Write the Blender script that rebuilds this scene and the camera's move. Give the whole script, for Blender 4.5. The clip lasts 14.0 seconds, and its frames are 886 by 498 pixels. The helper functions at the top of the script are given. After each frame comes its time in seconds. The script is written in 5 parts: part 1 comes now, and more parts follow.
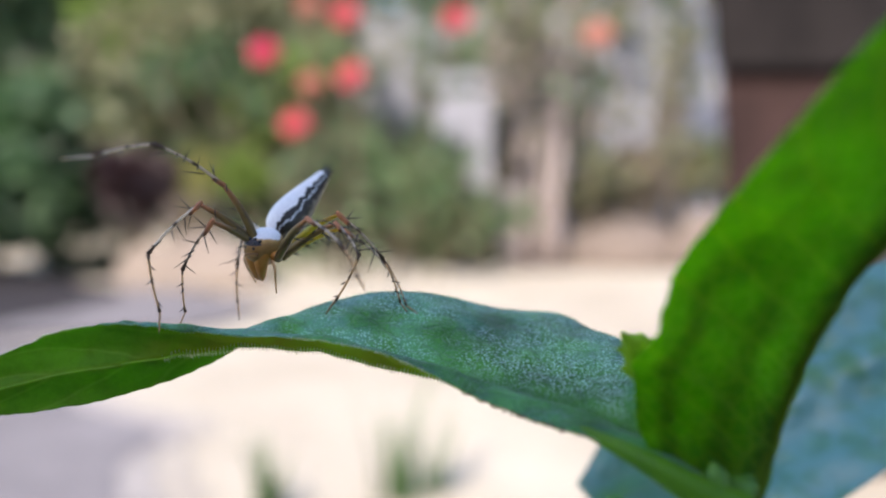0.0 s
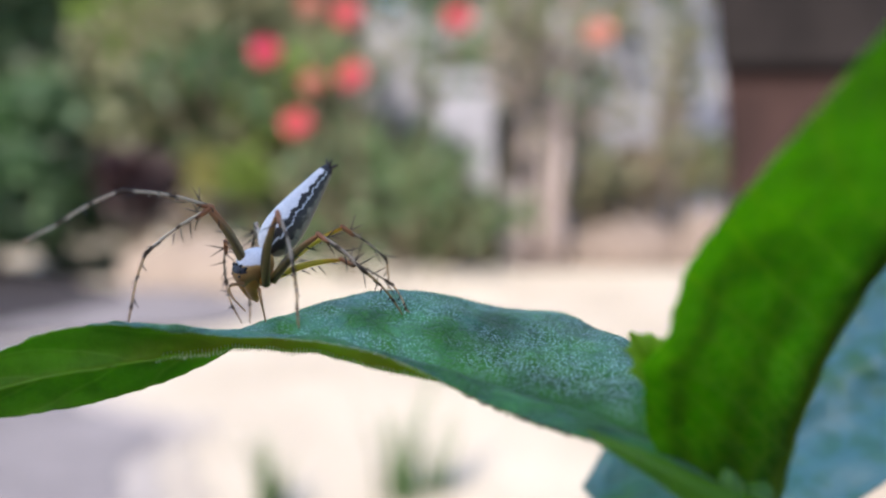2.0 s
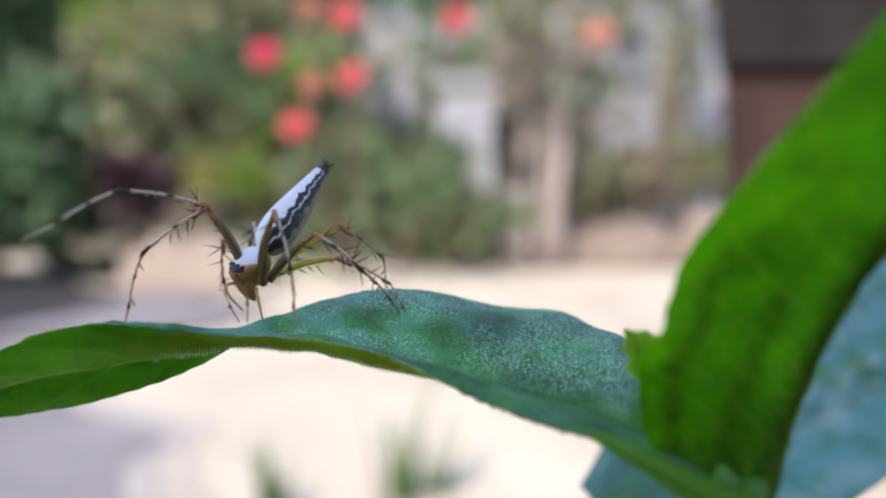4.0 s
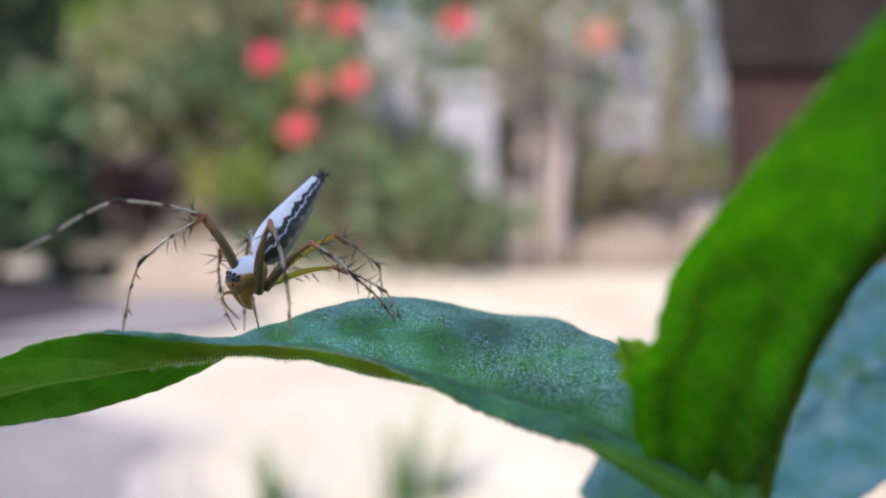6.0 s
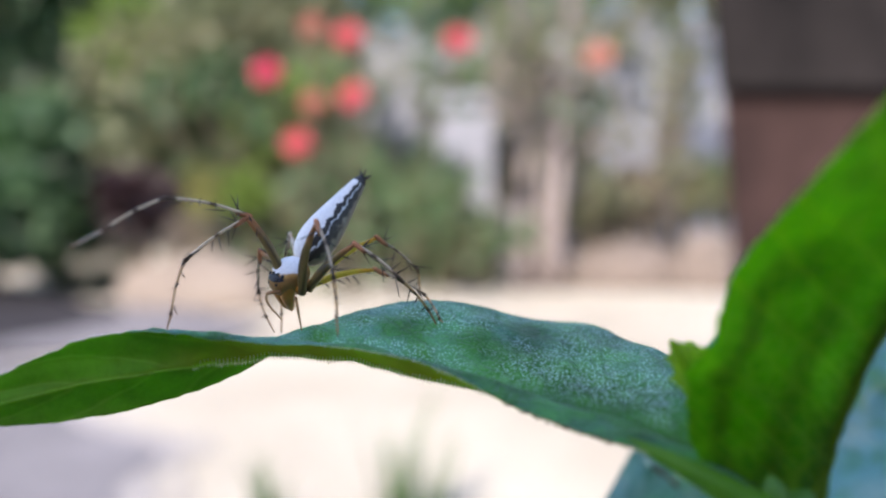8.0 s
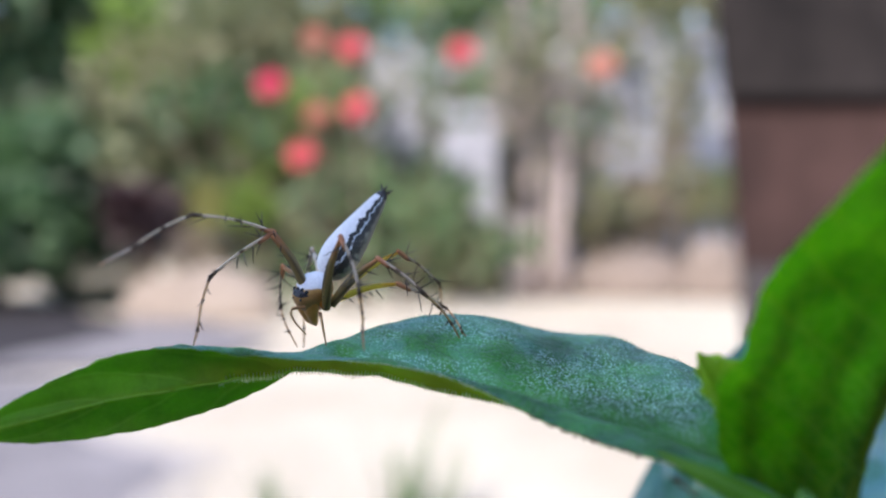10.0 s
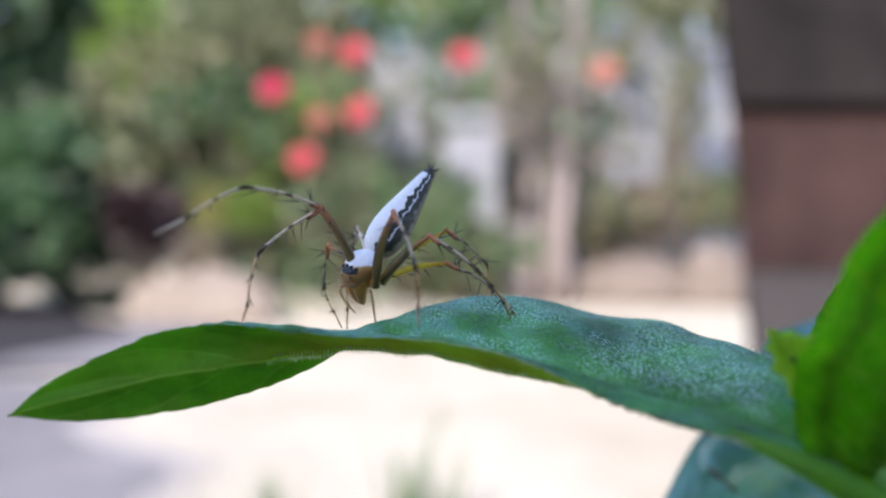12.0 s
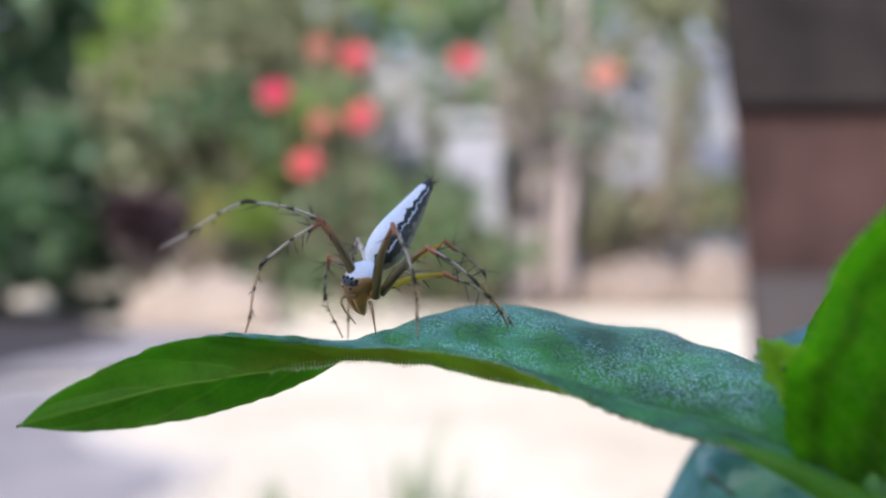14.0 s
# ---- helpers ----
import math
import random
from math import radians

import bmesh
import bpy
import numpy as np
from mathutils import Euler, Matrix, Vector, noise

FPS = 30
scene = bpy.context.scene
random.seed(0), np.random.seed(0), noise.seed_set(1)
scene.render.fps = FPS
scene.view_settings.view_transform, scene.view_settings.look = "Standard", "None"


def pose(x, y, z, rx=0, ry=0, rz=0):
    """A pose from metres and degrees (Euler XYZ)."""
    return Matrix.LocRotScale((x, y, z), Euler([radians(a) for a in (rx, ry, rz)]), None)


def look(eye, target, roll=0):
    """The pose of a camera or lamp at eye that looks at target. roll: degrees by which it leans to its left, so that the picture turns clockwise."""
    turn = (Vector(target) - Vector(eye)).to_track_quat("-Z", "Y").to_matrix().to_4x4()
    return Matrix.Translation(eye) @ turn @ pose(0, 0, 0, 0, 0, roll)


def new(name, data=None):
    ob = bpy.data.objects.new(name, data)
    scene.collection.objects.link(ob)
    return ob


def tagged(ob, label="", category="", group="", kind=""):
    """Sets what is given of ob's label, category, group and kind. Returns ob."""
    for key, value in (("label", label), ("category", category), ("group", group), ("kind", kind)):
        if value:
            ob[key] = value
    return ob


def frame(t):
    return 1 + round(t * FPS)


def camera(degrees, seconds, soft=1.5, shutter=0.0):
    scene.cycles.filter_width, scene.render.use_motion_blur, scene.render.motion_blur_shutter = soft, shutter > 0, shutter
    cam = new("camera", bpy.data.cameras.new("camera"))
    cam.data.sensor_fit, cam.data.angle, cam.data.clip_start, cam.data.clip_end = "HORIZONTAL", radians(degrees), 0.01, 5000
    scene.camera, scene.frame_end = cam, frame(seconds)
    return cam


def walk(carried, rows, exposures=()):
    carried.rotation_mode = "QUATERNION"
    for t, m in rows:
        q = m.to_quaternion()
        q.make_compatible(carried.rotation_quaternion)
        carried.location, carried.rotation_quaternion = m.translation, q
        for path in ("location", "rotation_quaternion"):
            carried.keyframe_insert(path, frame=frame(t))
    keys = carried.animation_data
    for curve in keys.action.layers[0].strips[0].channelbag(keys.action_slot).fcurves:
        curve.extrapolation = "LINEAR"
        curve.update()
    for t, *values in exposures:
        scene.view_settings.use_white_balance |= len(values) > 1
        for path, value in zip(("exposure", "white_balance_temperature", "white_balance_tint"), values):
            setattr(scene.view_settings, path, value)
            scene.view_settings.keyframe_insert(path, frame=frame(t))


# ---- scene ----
cam = camera(60, 14.0, soft=2.1)
cam.data.dof.use_dof = True
cam.data.dof.focus_distance = 0.0528
cam.data.dof.aperture_fstop = 14.5
walk(cam, [
    (0, look((-0.00010, -0.00094, 0.35062), (0.00420, 0.99490, 0.25963), 0.32)),
    (0.5, look((0.00006, 0.00069, 0.35013), (0.00297, 0.99658, 0.25960), 0.33)),
    (1, look((-0.00029, 0.00037, 0.35040), (0.00312, 0.99626, 0.25986), 0.26)),
    (1.5, look((-0.00046, 0.00055, 0.35007), (0.00325, 0.99646, 0.25981), 0.38)),
    (2, look((-0.00000, 0.00079, 0.35032), (0.00146, 0.99658, 0.25872), 0.19)),
    (2.5, look((0.00012, 0.00084, 0.35013), (0.00178, 0.99673, 0.25955), 0.12)),
    (3, look((0.00019, 0.00091, 0.35012), (0.00292, 0.99683, 0.25990), 0.07)),
    (5.5, look((0.00036, 0.00006, 0.35041), (-0.00114, 0.99623, 0.26299), -0.20)),
    (6, look((0.00069, 0.00037, 0.35053), (-0.00004, 0.99669, 0.26479), -0.21)),
    (6.5, look((0.00000, 0.00000, 0.35000), (0.00000, 0.99664, 0.26806), -0.00)),
    (7, look((-0.00056, -0.00006, 0.35009), (0.00021, 0.99706, 0.27422), 0.13)),
    (7.5, look((-0.00124, 0.00019, 0.35003), (-0.00074, 0.99768, 0.27925), 0.11)),
    (8, look((-0.00249, 0.00028, 0.34962), (0.00086, 0.99816, 0.28470), 0.56)),
    (10.5, look((-0.00390, 0.00006, 0.34990), (-0.00788, 0.99884, 0.30068), -0.12)),
    (11, look((-0.00427, 0.00025, 0.34981), (-0.00870, 0.99911, 0.30228), -0.21)),
    (11.5, look((-0.00549, 0.00051, 0.34901), (-0.01046, 0.99941, 0.30240), -0.07)),
    (12, look((-0.00724, 0.00123, 0.34792), (-0.01037, 1.00024, 0.30354), 0.39)),
    (12.5, look((-0.00625, 0.00062, 0.34862), (-0.01174, 0.99967, 0.30557), 0.03)),
    (13, look((-0.00587, 0.00006, 0.34838), (-0.01174, 0.99917, 0.30656), -0.08)),
    (13.5, look((-0.00625, 0.00013, 0.34890), (-0.01380, 0.99926, 0.30779), -0.18)),
    (14, look((-0.00698, 0.00023, 0.34848), (-0.01306, 0.99944, 0.30909), 0.08)),
], exposures=[(0, 1.61, 6620, 10), (5.5, 1.62, 6480, 10), (8, 1.65, 6400, 10), (10.5, 1.69, 6230, 10), (14, 1.71, 6250, 10)])

# ---- world, sun ----
world = bpy.data.worlds.new("sky")
scene.world = world
world.use_nodes = True
SUN_EL, SUN_AZ = 40.0, -150.0          # degrees above the horizon; from +y towards +x
wn = world.node_tree.nodes
sky = wn.new("ShaderNodeTexSky")
sky.sky_type, sky.sun_disc = "NISHITA", False
sky.sun_elevation, sky.sun_rotation = radians(SUN_EL), radians(SUN_AZ)
wn["Background"].inputs["Strength"].default_value = 0.15
world.node_tree.links.new(sky.outputs["Color"], wn["Background"].inputs["Color"])
sun = new("sun", bpy.data.lights.new("sun", "SUN"))
sun.data.energy, sun.data.angle, sun.data.color = 2.6, radians(0.5), (1.0, 0.93, 0.84)
_el, _az = radians(SUN_EL), radians(SUN_AZ)
sun_way = Vector((math.sin(_az) * math.cos(_el), math.cos(_az) * math.cos(_el), math.sin(_el)))
sun.matrix_world = look(sun_way * 20, (0, 0, 0))

MM = 0.001
EYE = Vector((0, 0, 0.35))            # millimetre coordinates of the plant count from here


def mm(p):
    return EYE + Vector(p) * MM


# ---- materials ----
def shader(name):
    m = bpy.data.materials.new(name)
    m.use_nodes = True
    nt = m.node_tree
    bsdf = nt.nodes["Principled BSDF"]

    def node(kind, **sets):
        n = nt.nodes.new(kind)
        for key, value in sets.items():
            if key in n.inputs:
                n.inputs[key].default_value = value
        return n

    def link(a, b):
        nt.links.new(a, b)
    return m, nt, bsdf, node, link


def ramp(node, stops):
    r = node("ShaderNodeValToRGB")
    e = r.color_ramp.elements
    while len(e) < len(stops):
        e.new(0.5)
    for k, (p, c) in zip(e, stops):
        k.position, k.color = p, (*c, 1)
    return r


def surface(name, dark, light, scale, rough=0.6, bump=0.3, bump_scale=None, dist=0.002, metal=0.0, through_colour=None, through_amount=0.0, island=0.0, spec=0.5, dots=None):
    """A two-scale mottled surface on object coordinates."""
    m, nt, bsdf, node, link = shader(name)
    co = node("ShaderNodeTexCoord")
    n1 = node("ShaderNodeTexNoise", Scale=scale, Detail=6.0, Roughness=0.65)
    n2 = node("ShaderNodeTexNoise", Scale=bump_scale or scale * 9, Detail=5.0, Roughness=0.7)
    for n in (n1, n2):
        link(co.outputs["Object"], n.inputs["Vector"])
    mixer = node("ShaderNodeMath")
    mixer.operation = "MULTIPLY_ADD"
    mixer.inputs[1].default_value = 0.35
    link(n2.outputs["Fac"], mixer.inputs[0])
    link(n1.outputs["Fac"], mixer.inputs[2])
    last = mixer.outputs[0]
    if island:
        g = node("ShaderNodeNewGeometry")
        add = node("ShaderNodeMath")
        add.operation = "MULTIPLY_ADD"
        add.inputs[1].default_value = island
        link(g.outputs["Random Per Island"], add.inputs[0])
        link(last, add.inputs[2])
        last = add.outputs[0]
    r = ramp(node, [(0.42, dark), (0.9 + island * 0.8 if island < 0.12 else 1.0, light)])
    link(last, r.inputs["Fac"])
    colour = r.outputs["Color"]
    if dots:
        v = node("ShaderNodeTexVoronoi", Scale=dots[0])
        link(co.outputs["Object"], v.inputs["Vector"])
        dr = ramp(node, [(dots[1], (1, 1, 1)), (dots[1] + 0.12, (0, 0, 0))])
        link(v.outputs["Distance"], dr.inputs["Fac"])
        big = node("ShaderNodeTexNoise", Scale=dots[3], Detail=3.0)
        link(co.outputs["Object"], big.inputs["Vector"])
        br = ramp(node, [(0.42, (0, 0, 0)), (0.62, (1, 1, 1))])
        link(big.outputs["Fac"], br.inputs["Fac"])
        mul = node("ShaderNodeMath")
        mul.operation = "MULTIPLY"
        link(dr.outputs["Color"], mul.inputs[0])
        link(br.outputs["Color"], mul.inputs[1])
        mx = node("ShaderNodeMix")
        mx.data_type = "RGBA"
        link(mul.outputs[0], mx.inputs[0])
        link(colour, mx.inputs[6])
        mx.inputs[7].default_value = (*dots[2], 1)
        colour = mx.outputs[2]
    link(colour, bsdf.inputs["Base Color"])
    bsdf.inputs["Roughness"].default_value = rough
    bsdf.inputs["Metallic"].default_value = metal
    bsdf.inputs["Specular IOR Level"].default_value = spec
    b = node("ShaderNodeBump", Strength=bump, Distance=dist)
    link(n2.outputs["Fac"], b.inputs["Height"])
    link(b.outputs["Normal"], bsdf.inputs["Normal"])
    if through_colour:
        t = node("ShaderNodeBsdfTranslucent", Color=(*through_colour, 1))
        mix = node("ShaderNodeMixShader", Fac=through_amount)
        link(bsdf.outputs["BSDF"], mix.inputs[1])
        link(t.outputs["BSDF"], mix.inputs[2])
        link(mix.outputs["Shader"], nt.nodes["Material Output"].inputs["Surface"])
    return m


def leaf_surface(name, dark, light, vein, glow, amount, rough, spec, dots=0.0, vein_mix=0.5, veins=9.0, dot_colour=(0.45, 0.60, 0.66), rib_width=0.03, relief=0.00012, net_scale=620.0, sheen=0.0, net_mix=0.45, folds=(), bloom=None, base_tint=None, near_sky=0.42, vein_glow=0.5, mottle=0.45, keel=1.0):
    """A leaf's skin: uv.x runs from base to tip, uv.y across (0.5 is the midrib); side veins, mottling, fine pale
    papillae, painted sky sheen.
    """
    m, nt, bsdf, node, link = shader(name)
    co = node("ShaderNodeTexCoord")
    uv = node("ShaderNodeUVMap")
    uv.uv_map = "leaf"
    sep = node("ShaderNodeSeparateXYZ")
    link(uv.outputs["UV"], sep.inputs[0])

    def calc(op, a, b):
        n = node("ShaderNodeMath")
        n.operation = op
        for i, v in enumerate((a, b)):
            if v is None:
                continue
            if isinstance(v, (int, float)):
                n.inputs[i].default_value = v
            else:
                link(v, n.inputs[i])
        return n.outputs[0]
    across = calc("ABSOLUTE", calc("SUBTRACT", sep.outputs["Y"], 0.5), None)
    warp = node("ShaderNodeTexNoise", Scale=260.0, Detail=3.0)
    link(co.outputs["Object"], warp.inputs["Vector"])
    bent = calc("ADD", calc("SUBTRACT", sep.outputs["X"], calc("MULTIPLY", across, 0.34)), calc("MULTIPLY", warp.outputs["Fac"], 0.05))
    saw = calc("ABSOLUTE", calc("SUBTRACT", calc("FRACT", calc("MULTIPLY", bent, veins), None), 0.5), None)
    side = node("ShaderNodeMapRange")
    side.inputs["From Min"].default_value, side.inputs["From Max"].default_value = 0.0, 0.085
    side.inputs["To Min"].default_value, side.inputs["To Max"].default_value = 1.0, 0.0
    link(saw, side.inputs["Value"])
    rib = node("ShaderNodeMapRange")
    rib.inputs["From Min"].default_value, rib.inputs["From Max"].default_value = 0.006, rib_width
    rib.inputs["To Min"].default_value, rib.inputs["To Max"].default_value = 1.0, 0.0
    link(across, rib.inputs["Value"])
    net = node("ShaderNodeTexVoronoi", Scale=net_scale)
    net.feature = "DISTANCE_TO_EDGE"
    link(co.outputs["Object"], net.inputs["Vector"])
    netr = node("ShaderNodeMapRange")
    netr.inputs["From Min"].default_value, netr.inputs["From Max"].default_value = 0.0, 0.10
    netr.inputs["To Min"].default_value, netr.inputs["To Max"].default_value = net_mix, 0.0
    link(net.outputs["Distance"], netr.inputs["Value"])
    lines = calc("MAXIMUM", calc("MAXIMUM", calc("MULTIPLY", side.outputs[0], 0.7), rib.outputs[0]), netr.outputs[0])
    n1 = node("ShaderNodeTexNoise", Scale=170.0, Detail=5.0, Roughness=0.6)
    n2 = node("ShaderNodeTexNoise", Scale=2600.0, Detail=4.0, Roughness=0.65)
    for n in (n1, n2):
        link(co.outputs["Object"], n.inputs["Vector"])
    tone = calc("ADD", n1.outputs["Fac"], calc("MULTIPLY", n2.outputs["Fac"], 0.3))
    base = ramp(node, [(0.50, dark), (0.80, light)])
    link(tone, base.inputs["Fac"])
    mx = node("ShaderNodeMix")
    mx.data_type = "RGBA"
    link(calc("MULTIPLY", lines, vein_mix), mx.inputs[0])
    link(base.outputs["Color"], mx.inputs[6])
    mx.inputs[7].default_value = (*vein, 1)
    colour = mx.outputs[2]
    def spread(value, lo, hi, a0, a1):
        n = node("ShaderNodeMapRange")
        n.interpolation_type = "SMOOTHSTEP"
        n.inputs["From Min"].default_value, n.inputs["From Max"].default_value = lo, hi
        n.inputs["To Min"].default_value, n.inputs["To Max"].default_value = a0, a1
        link(value, n.inputs["Value"])
        return n.outputs[0]

    def over(fac, tint):
        n = node("ShaderNodeMix")
        n.data_type = "RGBA"
        link(fac, n.inputs[0])
        link(colour, n.inputs[6])
        n.inputs[7].default_value = (*tint, 1)
        return n.outputs[2]
    if bloom:                                     # bluish sky reflection painted into the base colour, thin near the midrib
        patch = node("ShaderNodeTexNoise", Scale=330.0, Detail=4.0, Roughness=0.55)
        link(co.outputs["Object"], patch.inputs["Vector"])
        zone = calc("MAXIMUM", spread(sep.outputs["Y"], 0.34, 0.46, near_sky, 0.0), spread(sep.outputs["Y"], 0.62, 0.82, 0.0, 0.5))
        zone = calc("MAXIMUM", zone, spread(sep.outputs["X"], 0.32, 0.45, 0.0, 0.8))
        valley = calc("MULTIPLY", spread(sep.outputs["Y"], 0.42, 0.50, 0.0, 1.0), spread(sep.outputs["Y"], 0.56, 0.74, 1.0, 0.0))
        colour = over(calc("MULTIPLY", valley, spread(patch.outputs["Fac"], 0.34, 0.6, 0.9, 0.3)), (0.045, 0.175, 0.008))
        colour = over(calc("MULTIPLY", zone, spread(patch.outputs["Fac"], 0.38, 0.60, 0.12, 0.92)), bloom)
    if base_tint:                                 # yellower towards the base along the rib, lightened to paint in ground bounce
        colour = over(calc("MULTIPLY", spread(across, 0.1, 0.5, 0.9, 0.2), spread(sep.outputs["X"], 0.58, 0.74, 1.0, 0.0)), base_tint)
    # fold shading painted into the colour as dark olive lines
    for at in folds:
        off = calc("ABSOLUTE", calc("SUBTRACT", calc("ADD", sep.outputs["Y"], calc("MULTIPLY", calc("SUBTRACT", warp.outputs["Fac"], 0.5), 0.05)), at), None)
        line = node("ShaderNodeMapRange")
        line.inputs["From Min"].default_value, line.inputs["From Max"].default_value = 0.008, 0.05
        line.inputs["To Min"].default_value, line.inputs["To Max"].default_value = 0.55, 0.0
        link(off, line.inputs["Value"])
        mf = node("ShaderNodeMix")
        mf.data_type = "RGBA"
        link(calc("MULTIPLY", line.outputs[0], spread(sep.outputs["X"], 0.48, 0.66, 0.5, 0.1)), mf.inputs[0])
        link(colour, mf.inputs[6])
        mf.inputs[7].default_value = (0.05, 0.06, 0.002, 1)
        colour = mf.outputs[2]
    height = calc("SUBTRACT", calc("MULTIPLY", n2.outputs["Fac"], 0.5), lines)
    if dots:
        v = node("ShaderNodeTexVoronoi", Scale=5600.0)
        link(co.outputs["Object"], v.inputs["Vector"])
        dr = ramp(node, [(0.32, (1, 1, 1)), (0.46, (0, 0, 0))])
        link(v.outputs["Distance"], dr.inputs["Fac"])
        big = node("ShaderNodeTexNoise", Scale=240.0, Detail=5.0, Roughness=0.62)
        link(co.outputs["Object"], big.inputs["Vector"])
        br = ramp(node, [(0.42, (0.06, 0.06, 0.06)), (0.54, (1, 1, 1))])
        link(big.outputs["Fac"], br.inputs["Fac"])
        thin = calc("MULTIPLY", spread(sep.outputs["Y"], 0.50, 0.62, 0.15, 1.0), dots)
        fac = calc("MULTIPLY", calc("MULTIPLY", dr.outputs["Color"], br.outputs["Color"]), thin)
        mx2 = node("ShaderNodeMix")
        mx2.data_type = "RGBA"
        link(fac, mx2.inputs[0])
        link(colour, mx2.inputs[6])
        mx2.inputs[7].default_value = (*dot_colour, 1)
        colour = mx2.outputs[2]
        height = calc("ADD", height, calc("MULTIPLY", dr.outputs["Color"], 0.6))
    link(colour, bsdf.inputs["Base Color"])
    bsdf.inputs["Roughness"].default_value = rough
    bsdf.inputs["Specular IOR Level"].default_value = spec
    bsdf.inputs["Sheen Weight"].default_value = sheen
    bsdf.inputs["Sheen Roughness"].default_value = 0.45
    bsdf.inputs["Sheen Tint"].default_value = (0.72, 0.88, 1.0, 1)
    b = node("ShaderNodeBump", Strength=0.6, Distance=relief)
    link(height, b.inputs["Height"])
    link(b.outputs["Normal"], bsdf.inputs["Normal"])
    t = node("ShaderNodeBsdfTranslucent")
    gm = node("ShaderNodeMix")
    gm.data_type = "RGBA"
    link(calc("MULTIPLY", lines, 0.55 if vein_glow < 1.5 else 1.0), gm.inputs[0])
    gm.inputs[6].default_value = (*glow, 1)
    gm.inputs[7].default_value = tuple(min(1.0, g * vein_glow) for g in glow) + (1,)
    thick = ramp(node, [(0.50, (mottle,) * 3), (0.78, (1, 1, 1))])      # the blade's thickness and chlorophyll vary
    link(tone, thick.inputs["Fac"])
    passed = node("ShaderNodeMix")
    passed.data_type, passed.blend_type = "RGBA", "MULTIPLY"
    passed.inputs[0].default_value = 1.0
    link(gm.outputs[2], passed.inputs[6])
    link(thick.outputs["Color"], passed.inputs[7])
    seen = passed.outputs[2]
    # the same painted fold lines dull the light passing through
    for at in folds:
        off = calc("ABSOLUTE", calc("SUBTRACT", calc("ADD", sep.outputs["Y"], calc("MULTIPLY", calc("SUBTRACT", warp.outputs["Fac"], 0.5), 0.06)), at), None)
        fm = node("ShaderNodeMix")
        fm.data_type = "RGBA"
        link(calc("MULTIPLY", spread(off, 0.0, 0.06, 0.33, 0.0), spread(sep.outputs["X"], 0.5, 0.72, 1.0, 0.1)), fm.inputs[0])
        link(seen, fm.inputs[6])
        fm.inputs[7].default_value = (0.13, 0.12, 0.003, 1)
        seen = fm.outputs[2]
    if keel < 1:                                  # thicker, duller tissue beside the midrib
        km = node("ShaderNodeMix")
        km.data_type = "RGBA"
        link(spread(across, 0.0, 0.13, 1.0 - keel, 0.0), km.inputs[0])
        link(seen, km.inputs[6])
        km.inputs[7].default_value = (0.11, 0.16, 0.003, 1)
        seen = km.outputs[2]
    link(seen, t.inputs["Color"])
    mix = node("ShaderNodeMixShader", Fac=amount)
    link(bsdf.outputs["BSDF"], mix.inputs[1])
    link(t.outputs["BSDF"], mix.inputs[2])
    link(mix.outputs["Shader"], nt.nodes["Material Output"].inputs["Surface"])
    return m


leaf_top = leaf_surface("leaf_upper_skin", (0.006, 0.055, 0.010), (0.085, 0.32, 0.042), (0.008, 0.06, 0.014), (0.25, 0.90, 0.10), 0.34, 0.38, 0.5, sheen=0.3, near_sky=0.2, dots=1.0, vein_mix=0.8, relief=0.0003, net_scale=900.0, rib_width=0.05, bloom=(0.20, 0.46, 0.42), dot_colour=(0.64, 0.95, 0.86))
leaf_under = leaf_surface("leaf_under_skin", (0.075, 0.18, 0.006), (0.15, 0.29, 0.012), (0.38, 0.44, 0.06), (0.46, 0.78, 0.01), 0.55, 0.6, 0.3, vein_mix=0.7, rib_width=0.035, net_scale=1100.0, base_tint=(0.60, 0.52, 0.03), vein_glow=1.25, mottle=0.75, net_mix=0.12)
upright_skin = leaf_surface("upright_leaf_skin", (0.035, 0.095, 0.0005), (0.10, 0.23, 0.001), (0.24, 0.46, 0.02), (0.42, 0.90, 0.001), 0.64, 0.5, 0.25, vein_mix=0.85, veins=12.0, relief=0.0004, net_scale=1000.0, net_mix=0.6, folds=(0.11, 0.31), vein_glow=1.7, mottle=0.6, keel=0.4)
shade_skin = leaf_surface("lower_leaf_skin", (0.03, 0.15, 0.075), (0.06, 0.22, 0.12), (0.02, 0.11, 0.06), (0.06, 0.25, 0.06), 0.12, 0.28, 1.0, sheen=0.35, vein_mix=0.6, veins=7.0, near_sky=0.05, bloom=(0.11, 0.28, 0.29))
edge_skin = surface("leaf_spine_skin", (0.045, 0.095, 0.002), (0.10, 0.17, 0.006), 500, 0.6, 0.3, 2500, 0.0001, through_colour=(0.32, 0.5, 0.01), through_amount=0.45, spec=0.12)
sprout_skin = leaf_surface("young_leaf_skin", (0.22, 0.40, 0.008), (0.36, 0.58, 0.02), (0.3, 0.5, 0.04), (0.55, 0.9, 0.02), 0.55, 0.5, 0.4)
petiole_skin = surface("green_petiole_skin", (0.05, 0.17, 0.004), (0.11, 0.27, 0.010), 300, 0.5, 0.3, 2000, 0.0001, through_colour=(0.35, 0.62, 0.02), through_amount=0.45)
stem_skin = surface("stem_skin", (0.06, 0.17, 0.02), (0.12, 0.30, 0.04), 240, 0.5, 0.3, 1800, 0.0001, through_colour=(0.2, 0.5, 0.03), through_amount=0.25)
rib_skin = surface("midrib_skin", (0.18, 0.32, 0.03), (0.30, 0.44, 0.08), 300, 0.5, 0.3, 2000, 0.0001, through_colour=(0.6, 0.9, 0.08), through_amount=0.6)
